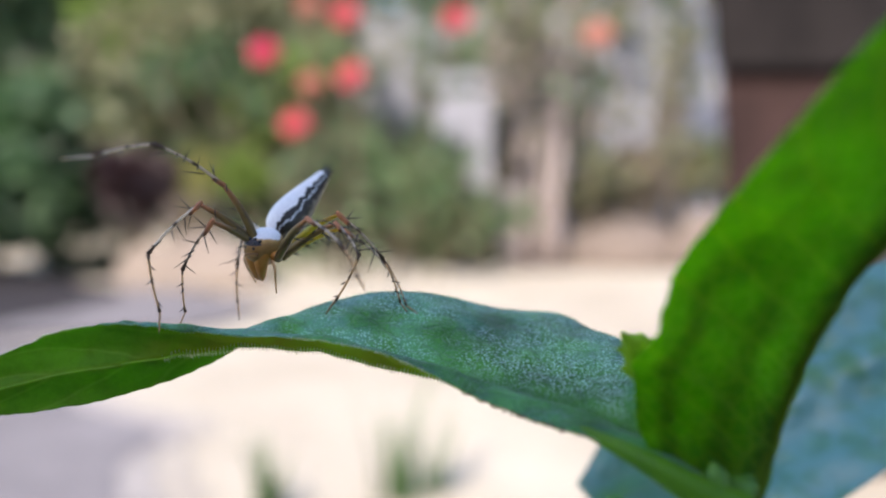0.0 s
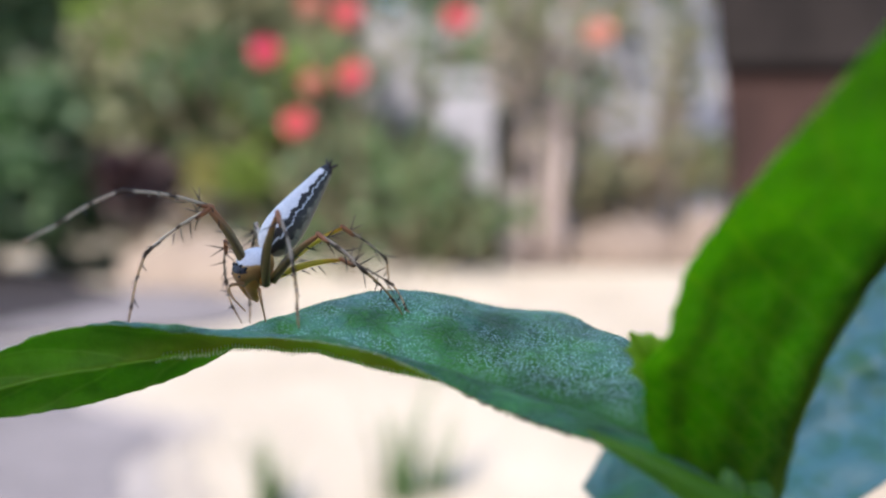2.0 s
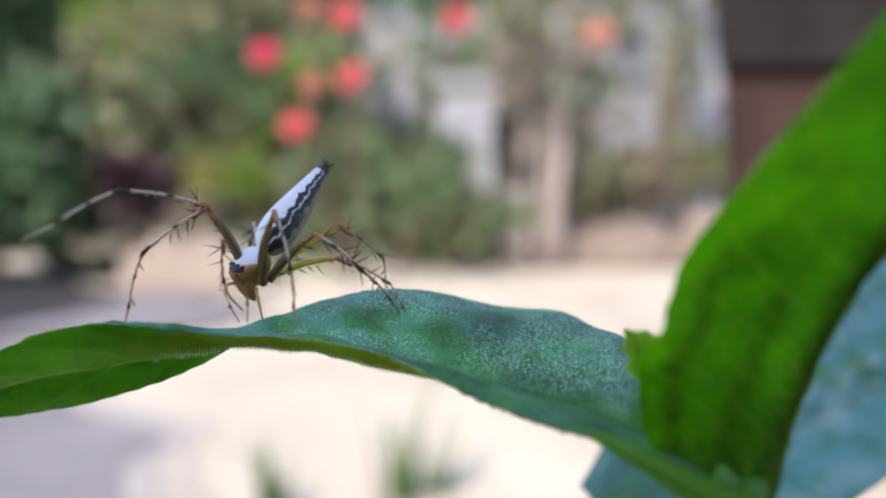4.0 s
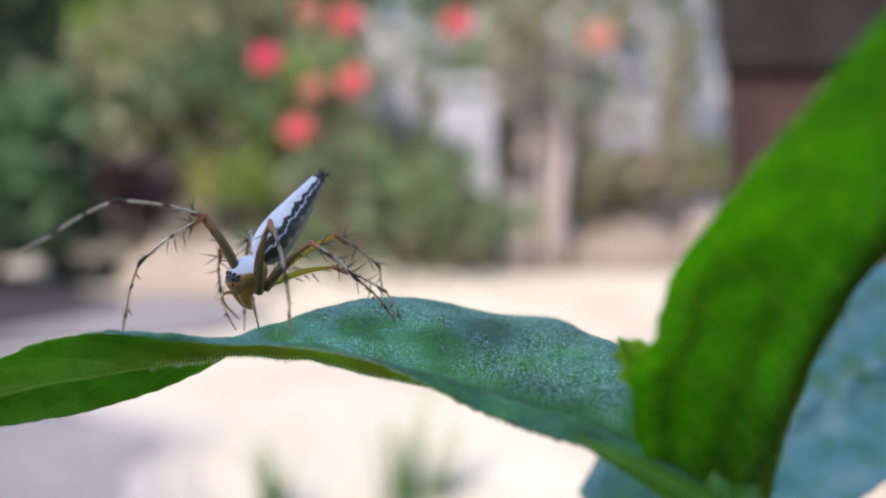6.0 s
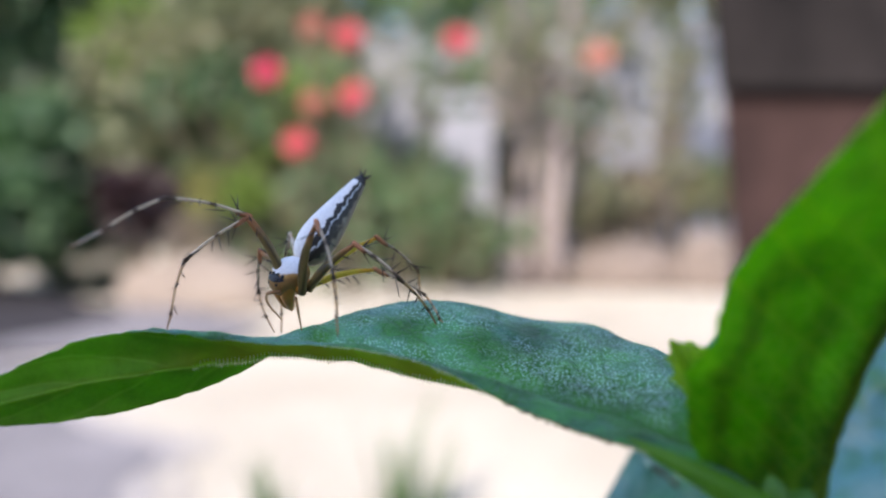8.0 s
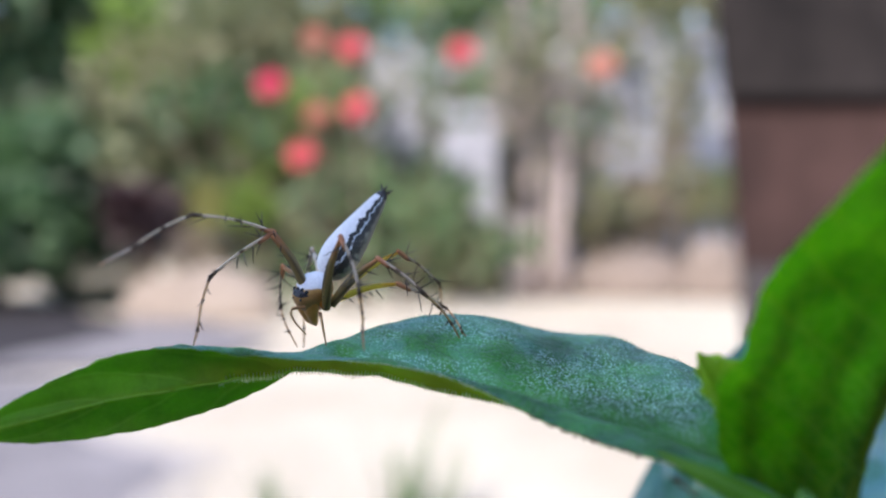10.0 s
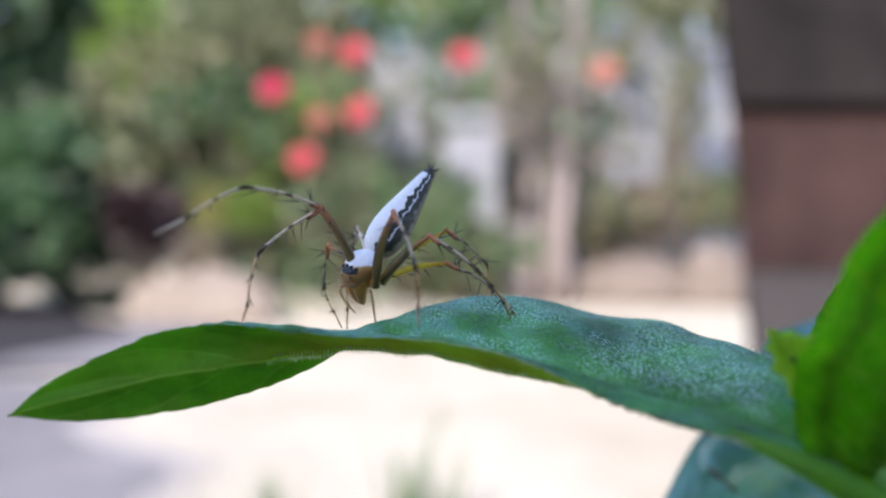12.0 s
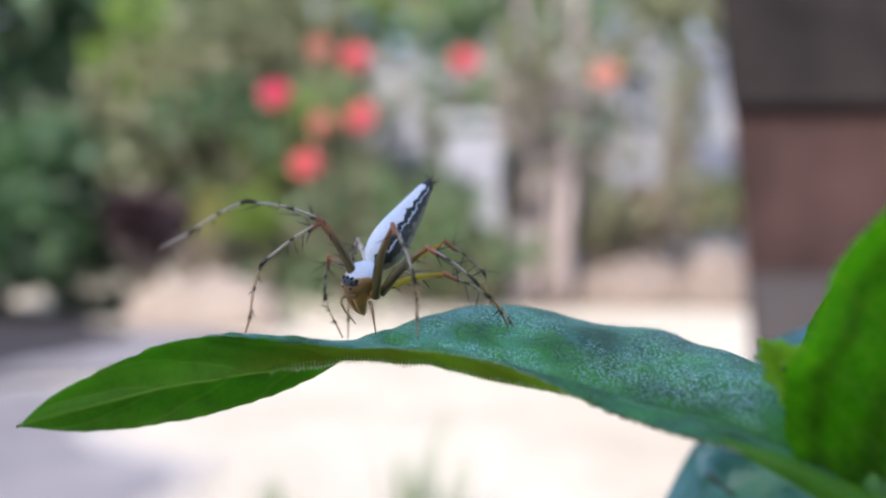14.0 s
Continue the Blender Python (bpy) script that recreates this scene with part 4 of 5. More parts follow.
skin_tibia = banded("leg_pale_banded_skin", (0.78, 0.62, 0.44), DARK, [(0.0, 1), (0.15, 1), (0.18, 0), (0.46, 0), (0.50, 1), (0.55, 1), (0.58, 0), (0.90, 0), (0.94, 1), (1.0, 1)], glow=(0.8, 0.6, 0.4), amount=0.15)
skin_tibia_dusky = banded("leg_greyish_banded_skin", (0.50, 0.40, 0.30), DARK, [(0.0, 1), (0.12, 1), (0.17, 0), (0.40, 0), (0.44, 1), (0.50, 1), (0.55, 0), (0.84, 0), (0.90, 1), (1.0, 1)], glow=(0.6, 0.45, 0.3), amount=0.2)
skin_meta = banded("leg_dusky_skin", (0.62, 0.37, 0.17), DARK, [(0.0, 1), (0.15, 1), (0.19, 0), (0.45, 0), (0.50, 1), (0.56, 1), (0.60, 0), (0.92, 0), (1.0, 1)], glow=(0.8, 0.55, 0.3), amount=0.2)
skin_tarsus = banded("leg_tip_skin", (0.60, 0.40, 0.23), DARK, [(0.0, 0), (0.88, 0), (1.0, 1)])
skin_palp = banded("palp_amber_skin", (0.55, 0.38, 0.20), (0.25, 0.15, 0.08), [(0.0, 1), (0.08, 0), (0.92, 0), (1.0, 1)], amount=0.4)
skin_knee = banded("leg_rust_skin", (0.58, 0.23, 0.11), (0.12, 0.05, 0.03), [(0.0, 0), (0.75, 0), (1.0, 1)])
skin_face = surface("amber_face", (0.46, 0.17, 0.025), (0.68, 0.31, 0.06), 900, 0.35, 0.2, 5000, 0.00002, through_colour=(0.7, 0.32, 0.06), through_amount=0.2)
spine_black = surface("black_spine", (0.012, 0.009, 0.008), (0.04, 0.028, 0.02), 1500, 0.35, 0.1, 6000, 0.00001)
eye_black = surface("black_eye", (0.004, 0.004, 0.007), (0.012, 0.012, 0.02), 1500, 0.08, 0.0)


def patterned_body(name, kind):
    """Abdomen or carapace skin on its own axes: z along the body, x towards the back of the animal."""
    m, nt, bsdf, node, link = shader(name)
    co = node("ShaderNodeTexCoord")
    sep = node("ShaderNodeSeparateXYZ")
    link(co.outputs["Object"], sep.inputs[0])

    def calc(op, a, b=None):
        n = node("ShaderNodeMath")
        n.operation = op
        for i, v in enumerate((a, b)):
            if v is None:
                continue
            if isinstance(v, (int, float)):
                n.inputs[i].default_value = v
            else:
                link(v, n.inputs[i])
        return n.outputs[0]
    rag = node("ShaderNodeTexNoise", Scale=1000.0, Detail=4.0, Roughness=0.6)
    fine = node("ShaderNodeTexNoise", Scale=6000.0, Detail=4.0)
    for n in (rag, fine):
        link(co.outputs["Object"], n.inputs["Vector"])
    around = calc("ARCTAN2", calc("ABSOLUTE", sep.outputs["Y"]), sep.outputs["X"])   # 0 at the back, pi at the belly
    if kind == "abdomen":
        a = calc("ADD", calc("DIVIDE", around, math.pi), calc("MULTIPLY", calc("SUBTRACT", rag.outputs["Fac"], 0.5), 0.40))
        white, black, grey, belly = (0.82, 0.80, 0.83), (0.018, 0.011, 0.007), (0.62, 0.62, 0.65), (0.26, 0.22, 0.17)
        r = ramp(node, [(0.0, white), (0.405, white), (0.42, black), (0.515, black), (0.53, grey), (0.555, grey), (0.57, black), (0.70, (0.03, 0.022, 0.018)), (0.76, belly)])
        r.color_ramp.interpolation = "LINEAR"
        link(a, r.inputs["Fac"])
        colour = r.outputs["Color"]
        tail = calc("GREATER_THAN", calc("ADD", sep.outputs["Z"], calc("MULTIPLY", rag.outputs["Fac"], 0.0008)), 0.0080)
        mx = node("ShaderNodeMix")
        mx.data_type = "RGBA"
        link(tail, mx.inputs[0])
        link(colour, mx.inputs[6])
        mx.inputs[7].default_value = (0.03, 0.022, 0.02, 1)
        colour = mx.outputs[2]
    else:
        back = calc("ADD", calc("MULTIPLY", sep.outputs["X"], 1000.0), calc("MULTIPLY", calc("SUBTRACT", rag.outputs["Fac"], 0.5), 0.5))
        along = calc("SUBTRACT", back, calc("MULTIPLY", calc("ABSOLUTE", calc("SUBTRACT", calc("MULTIPLY", sep.outputs["Z"], 1000.0), 0.9)), 0.28))
        brow = calc("MULTIPLY", calc("GREATER_THAN", calc("ADD", sep.outputs["Z"], calc("MULTIPLY", rag.outputs["Fac"], 0.0004)), 0.00238), calc("GREATER_THAN", sep.outputs["X"], 0.00032))
        r = ramp(node, [(0.0, (0.34, 0.175, 0.045)), (0.2, (0.48, 0.26, 0.07)), (0.30, (0.50, 0.30, 0.10)), (0.38, (0.78, 0.77, 0.82)), (1.0, (0.84, 0.83, 0.88))])
        link(along, r.inputs["Fac"])
        mb = node("ShaderNodeMix")
        mb.data_type = "RGBA"
        link(brow, mb.inputs[0])
        link(r.outputs["Color"], mb.inputs[6])
        mb.inputs[7].default_value = (0.012, 0.012, 0.025, 1)
        colour = mb.outputs[2]
    mx = node("ShaderNodeMix")
    mx.data_type = "RGBA"
    mx.blend_type = "MULTIPLY"
    mx.inputs[0].default_value = 0.35
    r2 = ramp(node, [(0.3, (0.6, 0.6, 0.65)), (0.6, (1, 1, 1))])
    link(fine.outputs["Fac"], r2.inputs["Fac"])
    link(colour, mx.inputs[6])
    link(r2.outputs["Color"], mx.inputs[7])
    link(mx.outputs[2], bsdf.inputs["Base Color"])
    bsdf.inputs["Roughness"].default_value = 0.5
    bsdf.inputs["Subsurface Weight"].default_value = 0.0
    b = node("ShaderNodeBump", Strength=0.35, Distance=0.00003)
    link(fine.outputs["Fac"], b.inputs["Height"])
    link(b.outputs["Normal"], bsdf.inputs["Normal"])
    return m


SPIDER_AT = Vector((-12.6, 53.2, -9.6))          # millimetres, on the leaf under the body
spider = thing("spider", "slender white and black spider with spiny legs on a leaf", "spider", mm(SPIDER_AT))


def axes(origin, along, back):
    """A pose with z along and x towards the back, origin in millimetres in the spider's space."""
    z = Vector(along).normalized()
    y = z.cross(Vector(back)).normalized()
    x = y.cross(z)
    return Matrix.Translation((Vector(origin) - SPIDER_AT) * MM) @ Matrix((x, y, z)).transposed().to_4x4()


# abdomen
prof = [(0.0, 0.25), (0.12, 0.55), (0.4, 0.95), (0.9, 1.28), (1.6, 1.46), (2.4, 1.50), (3.4, 1.40), (4.4, 1.22), (5.4, 1.02), (6.4, 0.82), (7.2, 0.66), (7.8, 0.52), (8.15, 0.34)]
bm = spindle(bmesh.new(), [(z * MM, r * 0.94 * MM) for z, r in prof], 28, 0.92)
abdomen = part("abdomen", bm, patterned_body("abdomen_skin", "abdomen"), spider, "tapering abdomen, white above with ragged black side bands")
abdomen.matrix_local = axes((-12.2, 53.7, -4.9), (4.1, 4.2, 6.4), (-0.86, -0.22, 0.42))
for k in range(5):
    a = k * math.tau / 5
    bm = tube(bmesh.new(), [(0, 0, 0), (0.08 * MM * math.cos(a), 0.08 * MM * math.sin(a), 0.25 * MM), (0.42 * MM * math.cos(a), 0.42 * MM * math.sin(a), 0.62 * MM)], [0.13 * MM, 0.10 * MM, 0.03 * MM], 7)
    sp = part("spinneret", bm, spine_black, abdomen, "short black spinneret" if k == 0 else "")
    sp.location = (0.14 * MM * math.cos(a), 0.14 * MM * math.sin(a), 8.05 * MM)

# head and thorax: z forward, x up
prof = [(-0.15, 0.22), (0.05, 0.6), (0.35, 0.95), (0.8, 1.14), (1.3, 1.16), (1.8, 0.98), (2.2, 0.78), (2.45, 0.58), (2.6, 0.3)]
bm = spindle(bmesh.new(), [(z * MM, r * MM) for z, r in prof], 28, 1.0)
for v in bm.verts:
    v.co.x *= 0.82 if v.co.x > 0 else 0.95
    if v.co.x < 0 and v.co.z > 1.2 * MM:              # tall face below the brow
        v.co.x *= 1.35
head = part("cephalothorax", bm, patterned_body("carapace_skin", "carapace"), spider, "tan cephalothorax with a white patch on its back")
head.matrix_local = axes((-12.1, 53.8, -5.0), (-0.58, -0.66, -0.47), (-0.10, -0.45, 0.88)) @ Matrix.Scale(1.12, 4)
for dx, dy, z, r in [(0.40, 0.26, 2.34, 0.17), (0.40, -0.26, 2.34, 0.17), (0.52, 0.50, 2.10, 0.17), (0.52, -0.50, 2.10, 0.17), (0.62, 0.18, 2.12, 0.15), (0.62, -0.18, 2.12, 0.15), (0.16, 0.30, 2.52, 0.13), (0.16, -0.30, 2.52, 0.13)]:
    bm = bmesh.new()
    bmesh.ops.create_uvsphere(bm, u_segments=12, v_segments=8, radius=r * 0.78 * MM)
    e = part("eye", bm, eye_black, head, "")
    e.location = (dx * MM, dy * MM, z * MM)
for s in (-1, 1):
    bm = tube(bmesh.new(), [Vector(p) * MM for p in ((0.05, s * 0.36, 1.7), (-0.5, s * 0.35, 1.86), (-1.0, s * 0.30, 1.95), (-1.5, s * 0.24, 1.95), (-2.0, s * 0.18, 1.9), (-2.3, s * 0.15, 1.85))], [r * MM for r in (0.52, 0.54, 0.47, 0.36, 0.26, 0.1)], 14)
    part("chelicera", bm, skin_face, head, "tan fang base")

# legs: joints in millimetres at rest: hip, knee, end of tibia, end of metatarsus, tip
LEG_REST = {
    "fore_a": [(-13.09, 52.49, -6.67), (-15.49, 52.24, -1.63), (-19.40, 47.32, -0.47), (-22.10, 44.75, -2.42), (-23.34, 43.48, -3.28)],
    "second_a": [(-13.06, 52.45, -6.46), (-15.58, 52.03, -1.79), (-19.25, 50.40, -4.60), (-19.43, 48.26, -7.86), (-19.96, 49.08, -8.87)],
    "third_a": [(-12.84, 53.16, -6.39), (-15.68, 56.29, -4.36), (-16.28, 58.43, -7.69), (-15.20, 56.19, -9.18), (-14.73, 56.60, -10.32)],
    "hind_a": [(-12.49, 53.69, -5.97), (-13.72, 57.43, -3.19), (-14.30, 58.17, -6.47), (-14.56, 58.43, -9.34), (-14.56, 58.32, -10.68)],
    "fore_b": [(-11.83, 52.11, -6.88), (-10.53, 50.01, -1.97), (-9.01, 47.12, -5.34), (-8.87, 47.32, -7.74), (-8.80, 47.43, -8.94)],
    "second_b": [(-11.55, 52.63, -6.72), (-8.29, 52.49, -3.50), (-5.11, 50.70, -5.71), (-3.28, 52.52, -8.00), (-2.69, 53.92, -9.31)],
    "hind_b": [(-11.53, 53.65, -6.45), (-7.09, 55.92, -3.23), (-4.16, 57.92, -5.75), (-4.14, 58.67, -8.93), (-3.63, 58.81, -9.62)],
    "third_b": [(-11.53, 53.64, -6.56), (-7.11, 55.29, -5.51), (-3.61, 56.80, -7.50), (-2.50, 54.13, -8.87), (-1.79, 54.59, -9.58)],
}
# stances before it has settled, by seconds: knee, end of tibia, end of metatarsus, tip
STANCES = {
    "fore_a": {0.0: ((-15.26, 52.47, 0.62), (-17.85, 47.08, 2.85), (-20.11, 43.7, 1.77), (-21.2, 42.1, 1.58)), 0.1: ((-15.4, 51.89, 0.29), (-18.45, 46.6, 2.19), (-21.1, 43.52, 1.1), (-22.6, 42.2, 0.96)),
               0.2: ((-16.02, 52.26, -0.18), (-19.4, 47.14, 1.59), (-22.95, 45.35, 0.22), (-23.98, 43.7, -0.13)), 0.3: ((-15.68, 52.16, -0.37), (-18.99, 46.91, 1.16), (-22.47, 45.13, -0.4), (-23.47, 43.48, -0.8)),
               0.4: ((-15.47, 52.06, -0.7), (-18.88, 46.81, 0.59), (-22.25, 45.06, -1.21), (-23.21, 43.38, -1.6)), 0.6: ((-15.47, 51.94, -1.65), (-19.17, 46.97, -0.1), (-21.87, 44.28, -1.9), (-23.65, 43.85, -2.62))},
    "second_a": {0.0: ((-16.65, 52.0, -1.22), (-19.29, 49.38, -4.41), (-18.48, 49.0, -8.21), (-18.48, 48.72, -9.58)), 0.1: ((-16.23, 50.74, -1.14), (-19.99, 49.0, -3.76), (-20.44, 48.18, -7.54), (-21.02, 48.68, -8.72)),
                 0.2: ((-16.21, 51.14, -1.18), (-19.9, 49.41, -3.9), (-20.44, 48.56, -7.67), (-20.98, 49.1, -8.84)), 0.4: ((-15.88, 51.88, -1.59), (-19.69, 50.74, -4.46), (-19.81, 49.3, -8.08), (-20.2, 49.4, -8.95))},
    "third_a": {0.0: ((-15.53, 51.0, -2.36), (-17.72, 51.36, -5.69), (-17.46, 50.94, -8.55), (-17.74, 50.21, -9.59)), 0.1: ((-15.39, 50.35, -2.55), (-17.67, 50.83, -5.81), (-17.15, 49.87, -8.5), (-17.69, 50.27, -9.61)),
                0.2: ((-15.3, 50.54, -2.43), (-17.69, 50.48, -5.65), (-16.92, 49.44, -8.24), (-17.32, 49.77, -9.44)), 0.4: ((-15.04, 50.81, -2.69), (-17.7, 51.33, -5.63), (-16.85, 51.14, -8.4), (-16.82, 50.54, -9.55)),
                0.5: ((-14.97, 50.66, -2.91), (-17.67, 53.1, -4.58), (-17.54, 52.05, -7.28), (-17.52, 51.25, -8.3)), 0.7: ((-16.03, 56.05, -4.53), (-17.47, 59.08, -6.71), (-16.25, 57.38, -8.71), (-15.96, 57.02, -9.93))},
    "hind_a": {0.0: ((-14.94, 58.25, -2.77), (-15.63, 57.67, -6.06), (-15.53, 57.21, -8.91), (-15.38, 57.0, -10.23)), 0.2: ((-14.71, 58.01, -2.97), (-15.16, 57.47, -6.31), (-15.15, 56.98, -9.16), (-15.2, 57.06, -10.5)),
               0.4: ((-14.15, 57.66, -3.15), (-14.47, 57.14, -6.51), (-14.43, 56.67, -9.36), (-14.6, 57.29, -10.54))},
    # the near foreleg misses its footing: it dips behind the leaf and is drawn up again
    "fore_b": {0.0: ((-8.74, 49.31, -2.05), (-5.99, 45.87, -3.65), (-4.99, 44.3, -5.19), (-4.64, 45.07, -6.05)), 0.1: ((-9.6, 49.5, -1.6), (-8.8, 48.2, -5.2), (-8.8, 48.4, -7.6), (-8.8, 48.6, -8.6)),
               0.15: ((-11.0, 55.6, -3.0), (-11.6, 57.4, -7.0), (-12.2, 57.8, -9.0), (-12.4, 58.0, -10.2)), 0.2: ((-12.2, 56.9, -6.8), (-14.0, 57.8, -11.4), (-14.9, 57.8, -14.2), (-14.9, 57.8, -16.6)),
               0.3: ((-11.6, 56.9, -5.6), (-12.0, 57.8, -10.2), (-11.5, 57.8, -12.6), (-11.0, 57.8, -14.4)), 0.35: ((-11.0, 53.6, -1.6), (-10.2, 53.2, -5.0), (-10.0, 53.0, -7.0), (-10.0, 52.8, -8.2))},
    "second_b": {0.0: ((-7.2, 54.16, -2.4), (-5.58, 50.86, -4.57), (-7.09, 50.15, -7.59), (-7.94, 51.56, -8.73))},
    "hind_b": {0.0: ((-7.09, 52.28, -1.88), (-4.01, 52.13, -4.95), (-2.81, 51.7, -7.95), (-2.37, 52.03, -8.63))},
    "third_b": {0.0: ((-7.24, 54.92, -3.03), (-3.89, 54.8, -5.72), (-2.51, 54.37, -8.58), (-1.62, 54.28, -9.22))},
}
SETTLED = {"fore_a": 1.0, "second_a": 0.6, "third_a": 0.8, "hind_a": 0.6, "fore_b": 0.4, "second_b": 0.1, "hind_b": 0.1, "third_b": 0.1}
SEGMENTS = [("femur", 0.30, 0.18), ("tibia", 0.135, 0.105), ("metatarsus", 0.108, 0.075), ("tarsus", 0.07, 0.04)]


def segment_bm(kind, length, r0, r1, arch=0.0):
    """A leg segment along z, slightly swollen, with a bend free of kinks."""
    bm = bmesh.new()
    pts, radii = [], []
    for k in range(11):
        u = k / 10
        swell = 1 + 0.18 * math.sin(math.pi * u)
        if kind == "femur":
            swell = 0.75 + 0.5 * math.sin(math.pi * min(1, u * 0.9 + 0.12))
        if kind in ("tibia", "metatarsus"):
            swell = 0.86 + (0.75 if u > 0.5 else 0.4) * abs(2 * u - 1) ** 7
        bow = 0.02 * length * math.sin(math.pi * u)
        pts.append((bow * MM, arch * length * math.sin(math.pi * u) * MM, u * length * MM))
        radii.append((r0 + (r1 - r0) * u) * swell * MM)
    return tube(bm, pts, radii, 10)


def add_spines(seg, length, count, reach, seed):
    rng = random.Random(seed)
    for k in range(count):
        u = 0.08 + 0.86 * (k + rng.uniform(0.2, 0.8)) / count
        a = rng.uniform(0, math.tau)
        d = Vector((math.cos(a), math.sin(a), rng.uniform(0.35, 0.9))).normalized()
        p = Vector((0, 0, u * length))
        q = p + d * reach * rng.uniform(0.6, 1.15)
        bm = tube(bmesh.new(), [p * MM, (p * 0.5 + q * 0.5 + Vector((0, 0, 0.03))) * MM, q * MM], [0.055 * MM, 0.042 * MM, 0.014 * MM], 5)
        part("spine", bm, spine_black, seg)


def add_knee_spines(seg, length, up):
    """The two long spines that stand up just past the knee."""
    for lean, z in ((0.75, 0.10), (-0.15, 0.14)):
        p = Vector((0, 0, z * length))
        q = p + Vector((0.25 * lean, up, lean)).normalized() * 1.45
        bm = tube(bmesh.new(), [p * MM, (p * 0.5 + q * 0.5) * MM, q * MM], [0.06 * MM, 0.045 * MM, 0.014 * MM], 5)
        part("spine", bm, spine_black, seg)


LEGS = {}
for n, (leg, joints) in enumerate(LEG_REST.items()):
    made = []
    for i, (kind, r0, r1) in enumerate(SEGMENTS):
        length = (Vector(joints[i + 1]) - Vector(joints[i])).length
        skin = {"femur": skin_pale if leg == "hind_a" else skin_femur_green if leg in ("hind_b", "third_b") else skin_femur, "tibia": skin_tibia if leg in ("fore_a", "second_a") else skin_tibia_dusky, "metatarsus": skin_tibia if leg == "fore_a" else skin_meta, "tarsus": skin_pale if leg == "fore_a" else skin_tarsus}[kind]
        seg = part(kind, segment_bm(kind, length, r0 * (0.72 if leg in ("third_a", "third_b", "hind_b") else 1), r1 * (0.8 if leg in ("third_b", "hind_b") else 1), {"femur": 0.06, "tibia": 0.035, "metatarsus": 0.03, "tarsus": 0.0}[kind] * (1 if leg.endswith("_a") else -1)), skin, spider)
        if kind == "tibia":
            k_bm = tube(bmesh.new(), [(0, 0, z * MM) for z in (-0.26, -0.14, 0.1, 0.45, 0.8, 1.05)], [r * MM for r in (0.10, 0.17, 0.185, 0.175, 0.155, 0.13)], 12)
            add_knee_spines(seg, length, 1 if leg.endswith("_a") else -1)
            part("patella", k_bm, skin_pale if leg == "hind_a" else skin_knee, seg, "whitish knee" if leg == "hind_a" else "rust-coloured knee")
        if kind != "tarsus":
            count, reach = {"femur": (5, 0.85), "tibia": (6, 1.5), "metatarsus": (3, 0.7)}[kind]
            add_spines(seg, length, count, reach, n * 10 + i)
        made.append((seg, length))
    LEGS[leg] = made

# hip joints
for leg, joints in LEG_REST.items():
    a, b = Vector(joints[0]), Vector((-12.55, 53.0, -5.9))
    inner = a.lerp(b, 0.75)
    bm = tube(bmesh.new(), [(inner.lerp(a, k / 4) - SPIDER_AT) * MM for k in range(5)], [r * MM for r in (0.34, 0.36, 0.36, 0.33, 0.24)], 9)
    part("coxa", bm, skin_face, spider)

# pedipalps
for pts in ([(-13.2, 51.6, -6.7), (-14.0, 51.1, -6.8), (-13.9, 51.1, -7.5), (-13.2, 51.8, -8.6)], [(-12.2, 51.6, -7.1), (-12.0, 51.1, -7.6), (-11.9, 51.3, -8.4), (-11.8, 51.6, -9.3)]):
    smooth_pts = [(curve_at(pts, k / 14) - SPIDER_AT) * MM for k in range(15)]
    part("pedipalp", tube(bmesh.new(), smooth_pts, [(0.13 - 0.006 * k) * MM for k in range(15)], 8), skin_palp, spider, "short jointed tan feeler")


# ---- what moves ----
def reach_chain(joints, lengths, hip, tip):
    """Joints moved as little as need be to keep the segments' lengths between hip and tip."""
    p = [Vector(j) for j in joints]
    for _ in range(14):
        p[-1] = Vector(tip)
        for i in range(len(p) - 2, -1, -1):
            p[i] = p[i + 1] + (p[i] - p[i + 1]).normalized() * lengths[i]
        p[0] = Vector(hip)
        for i in range(1, len(p)):
            p[i] = p[i - 1] + (p[i] - p[i - 1]).normalized() * lengths[i - 1]
    return p


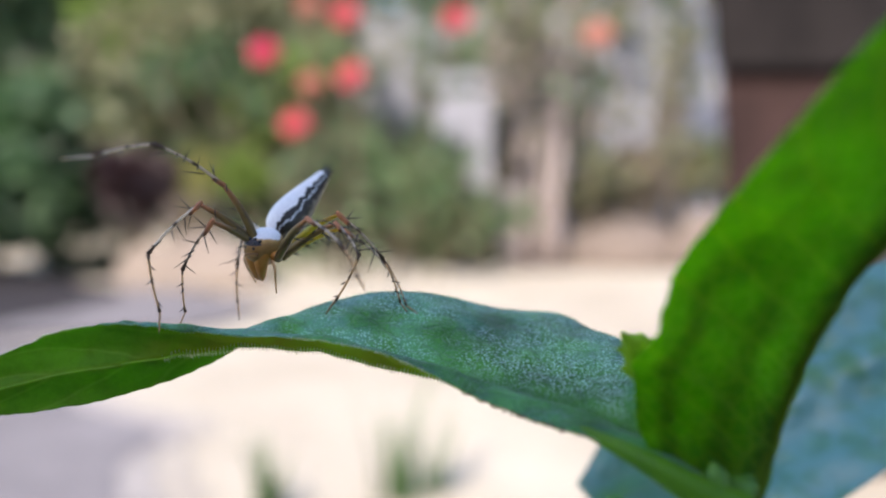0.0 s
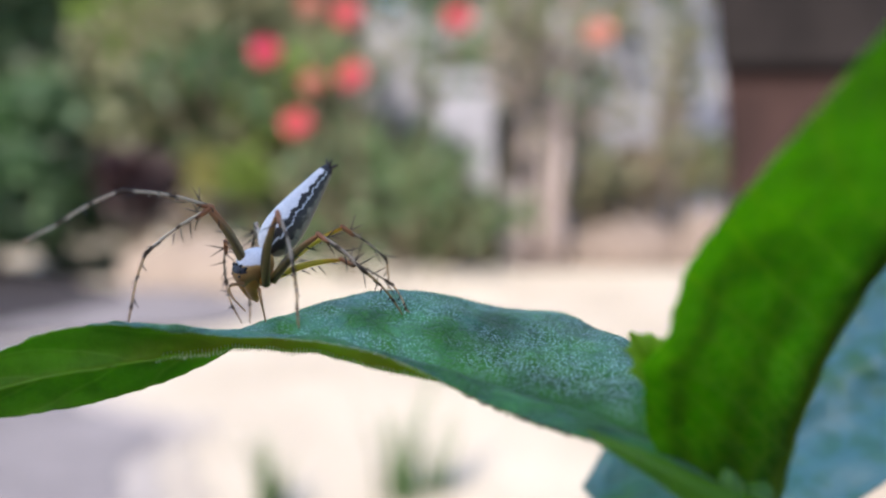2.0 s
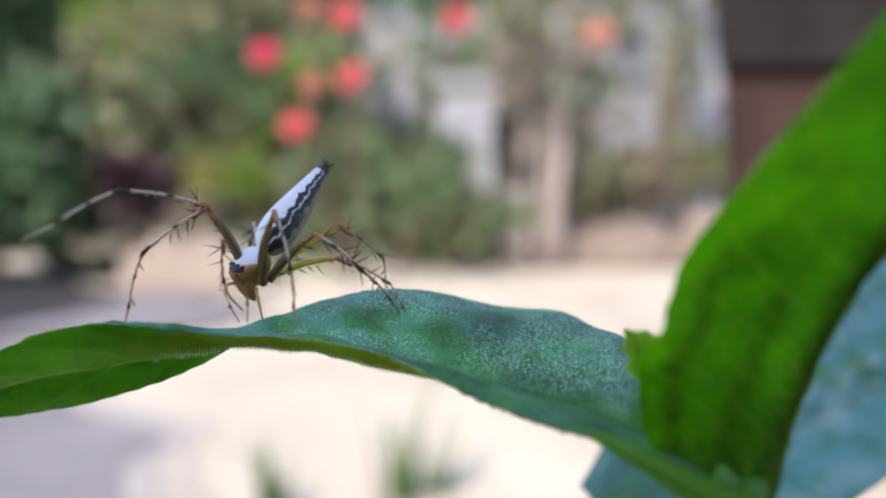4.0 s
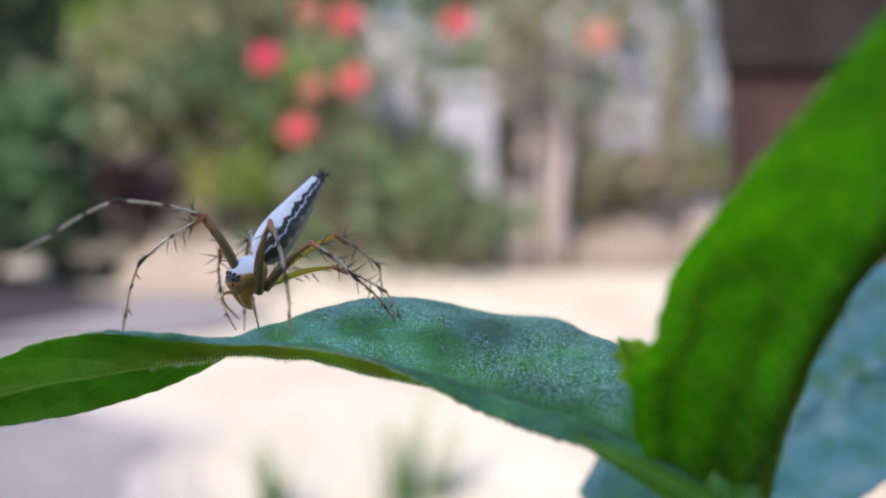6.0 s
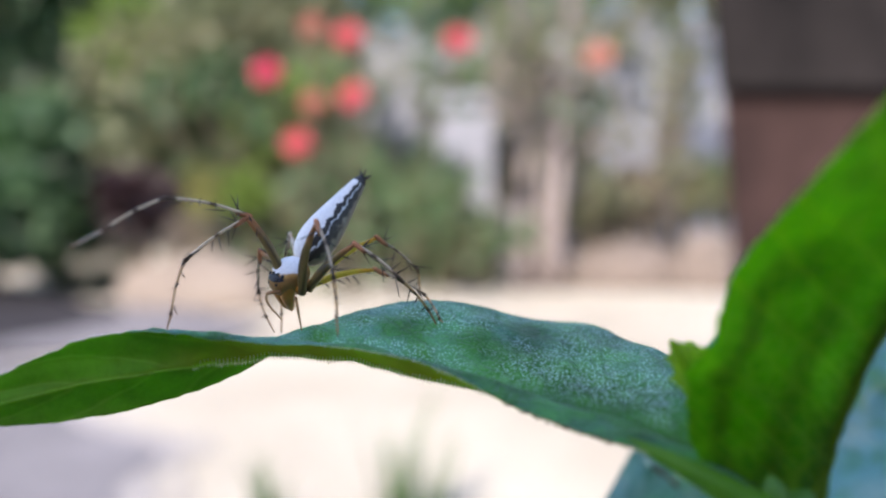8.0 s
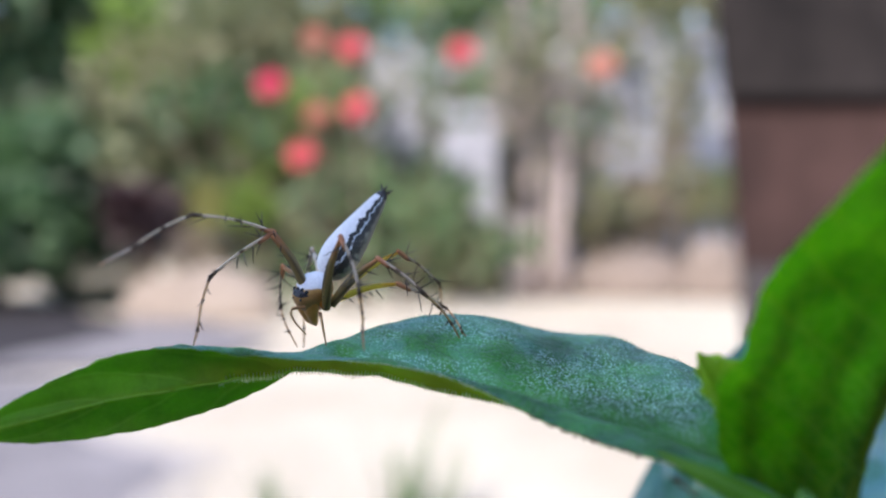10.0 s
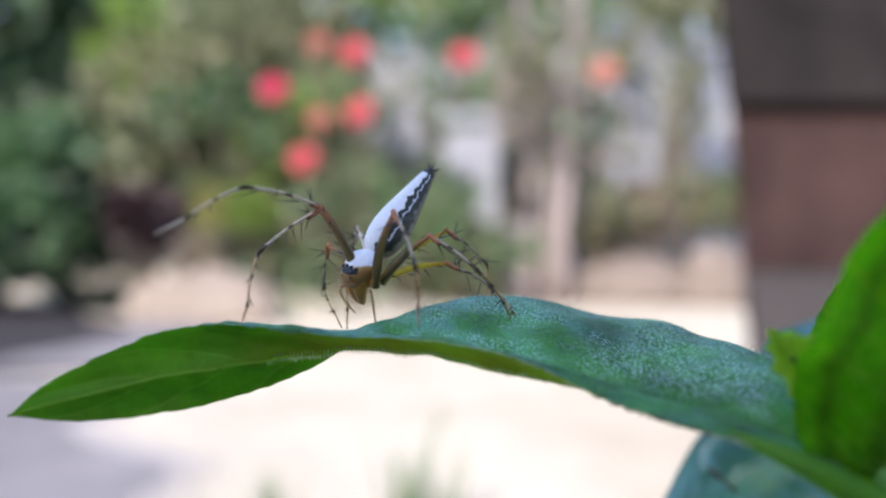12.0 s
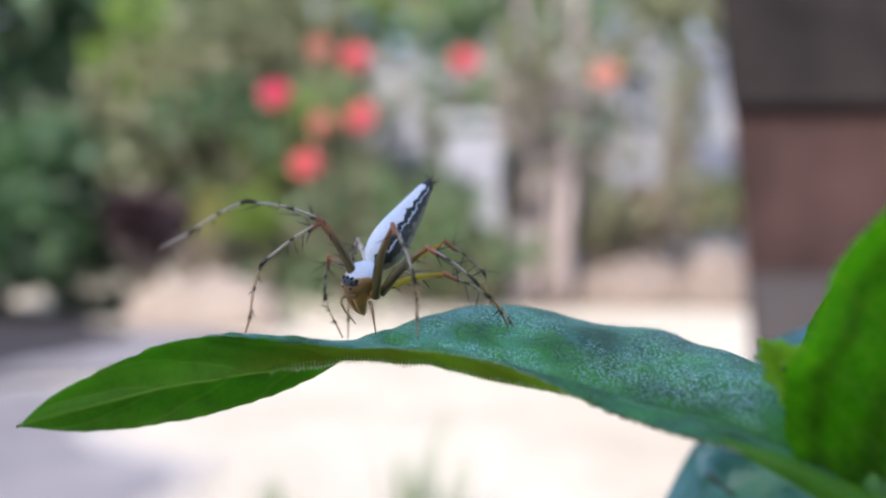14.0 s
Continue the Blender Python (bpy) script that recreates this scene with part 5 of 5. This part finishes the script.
def aligned(a, b, hint):
    z = (b - a).normalized()
    y = z.cross(hint)
    y = y.normalized() if y.length > 1e-4 else z.orthogonal().normalized()
    return Matrix.Translation(a * MM) @ Matrix((y.cross(z), y, z)).transposed().to_4x4()


# the body's way to its rest: seconds, shift in millimetres, turn in radians
SETTLING = [(0.0, (0.064, -0.059, 1.635), (-0.245, 0.037, 0.204)), (0.1, (-0.808, -0.13, 1.122), (-0.176, 0.083, 0.074)), (0.2, (-0.822, -0.041, 0.76), (-0.115, 0.033, 0.009)),
            (0.3, (-0.477, -0.117, 0.571), (-0.105, 0.029, 0.011)), (0.4, (-0.188, -0.047, 0.298), (-0.06, 0.018, 0.042)), (0.6, (0, 0, 0), (0, 0, 0)), (14.0, (0, 0, 0), (0, 0, 0))]


def body_at(t):
    when = [r[0] for r in SETTLING]
    shift = Vector([np.interp(t, when, [r[1][k] for r in SETTLING]) for k in range(3)])
    turn = Vector([np.interp(t, when, [r[2][k] for r in SETTLING]) for k in range(3)])
    spin = Matrix.Rotation(turn.length, 4, turn.normalized()) if turn.length > 1e-6 else Matrix.Identity(4)
    return Matrix.Translation(mm(SPIDER_AT + shift)) @ spin


def motions():
    """The spider settles: it sinks on its legs, swings a foreleg across and draws one leg in, then stands still."""
    walk(spider, [(t, body_at(t)) for t in (0.0, 0.1, 0.2, 0.3, 0.4, 0.5, 0.6, 1.0, 14.0)])
    times = [k / 20 for k in range(21)] + [14.0]
    hint = Vector((0.2, -0.9, 0.4))
    for leg, made in LEGS.items():
        rows = [[] for _ in made]
        lengths = [length for _, length in made]
        stops = sorted(STANCES[leg].items()) + [(SETTLED[leg], tuple(LEG_REST[leg][1:]))]
        when = [r[0] for r in stops]
        for t in times:
            guess = [Vector([np.interp(t, when, [r[1][j][k] for r in stops]) for k in range(3)]) for j in range(4)]
            body = body_at(t)
            hip = (body @ ((Vector(LEG_REST[leg][0]) - SPIDER_AT) * MM) - EYE) / MM
            chain = reach_chain([hip] + guess, lengths, hip, guess[-1])
            local = [(body.inverted() @ mm(p)) / MM for p in chain]
            for r, a, b in zip(rows, local, local[1:]):
                r.append((t, aligned(a, b, hint)))
        for (seg, _), r in zip(made, rows):
            walk(seg, r)


motions()
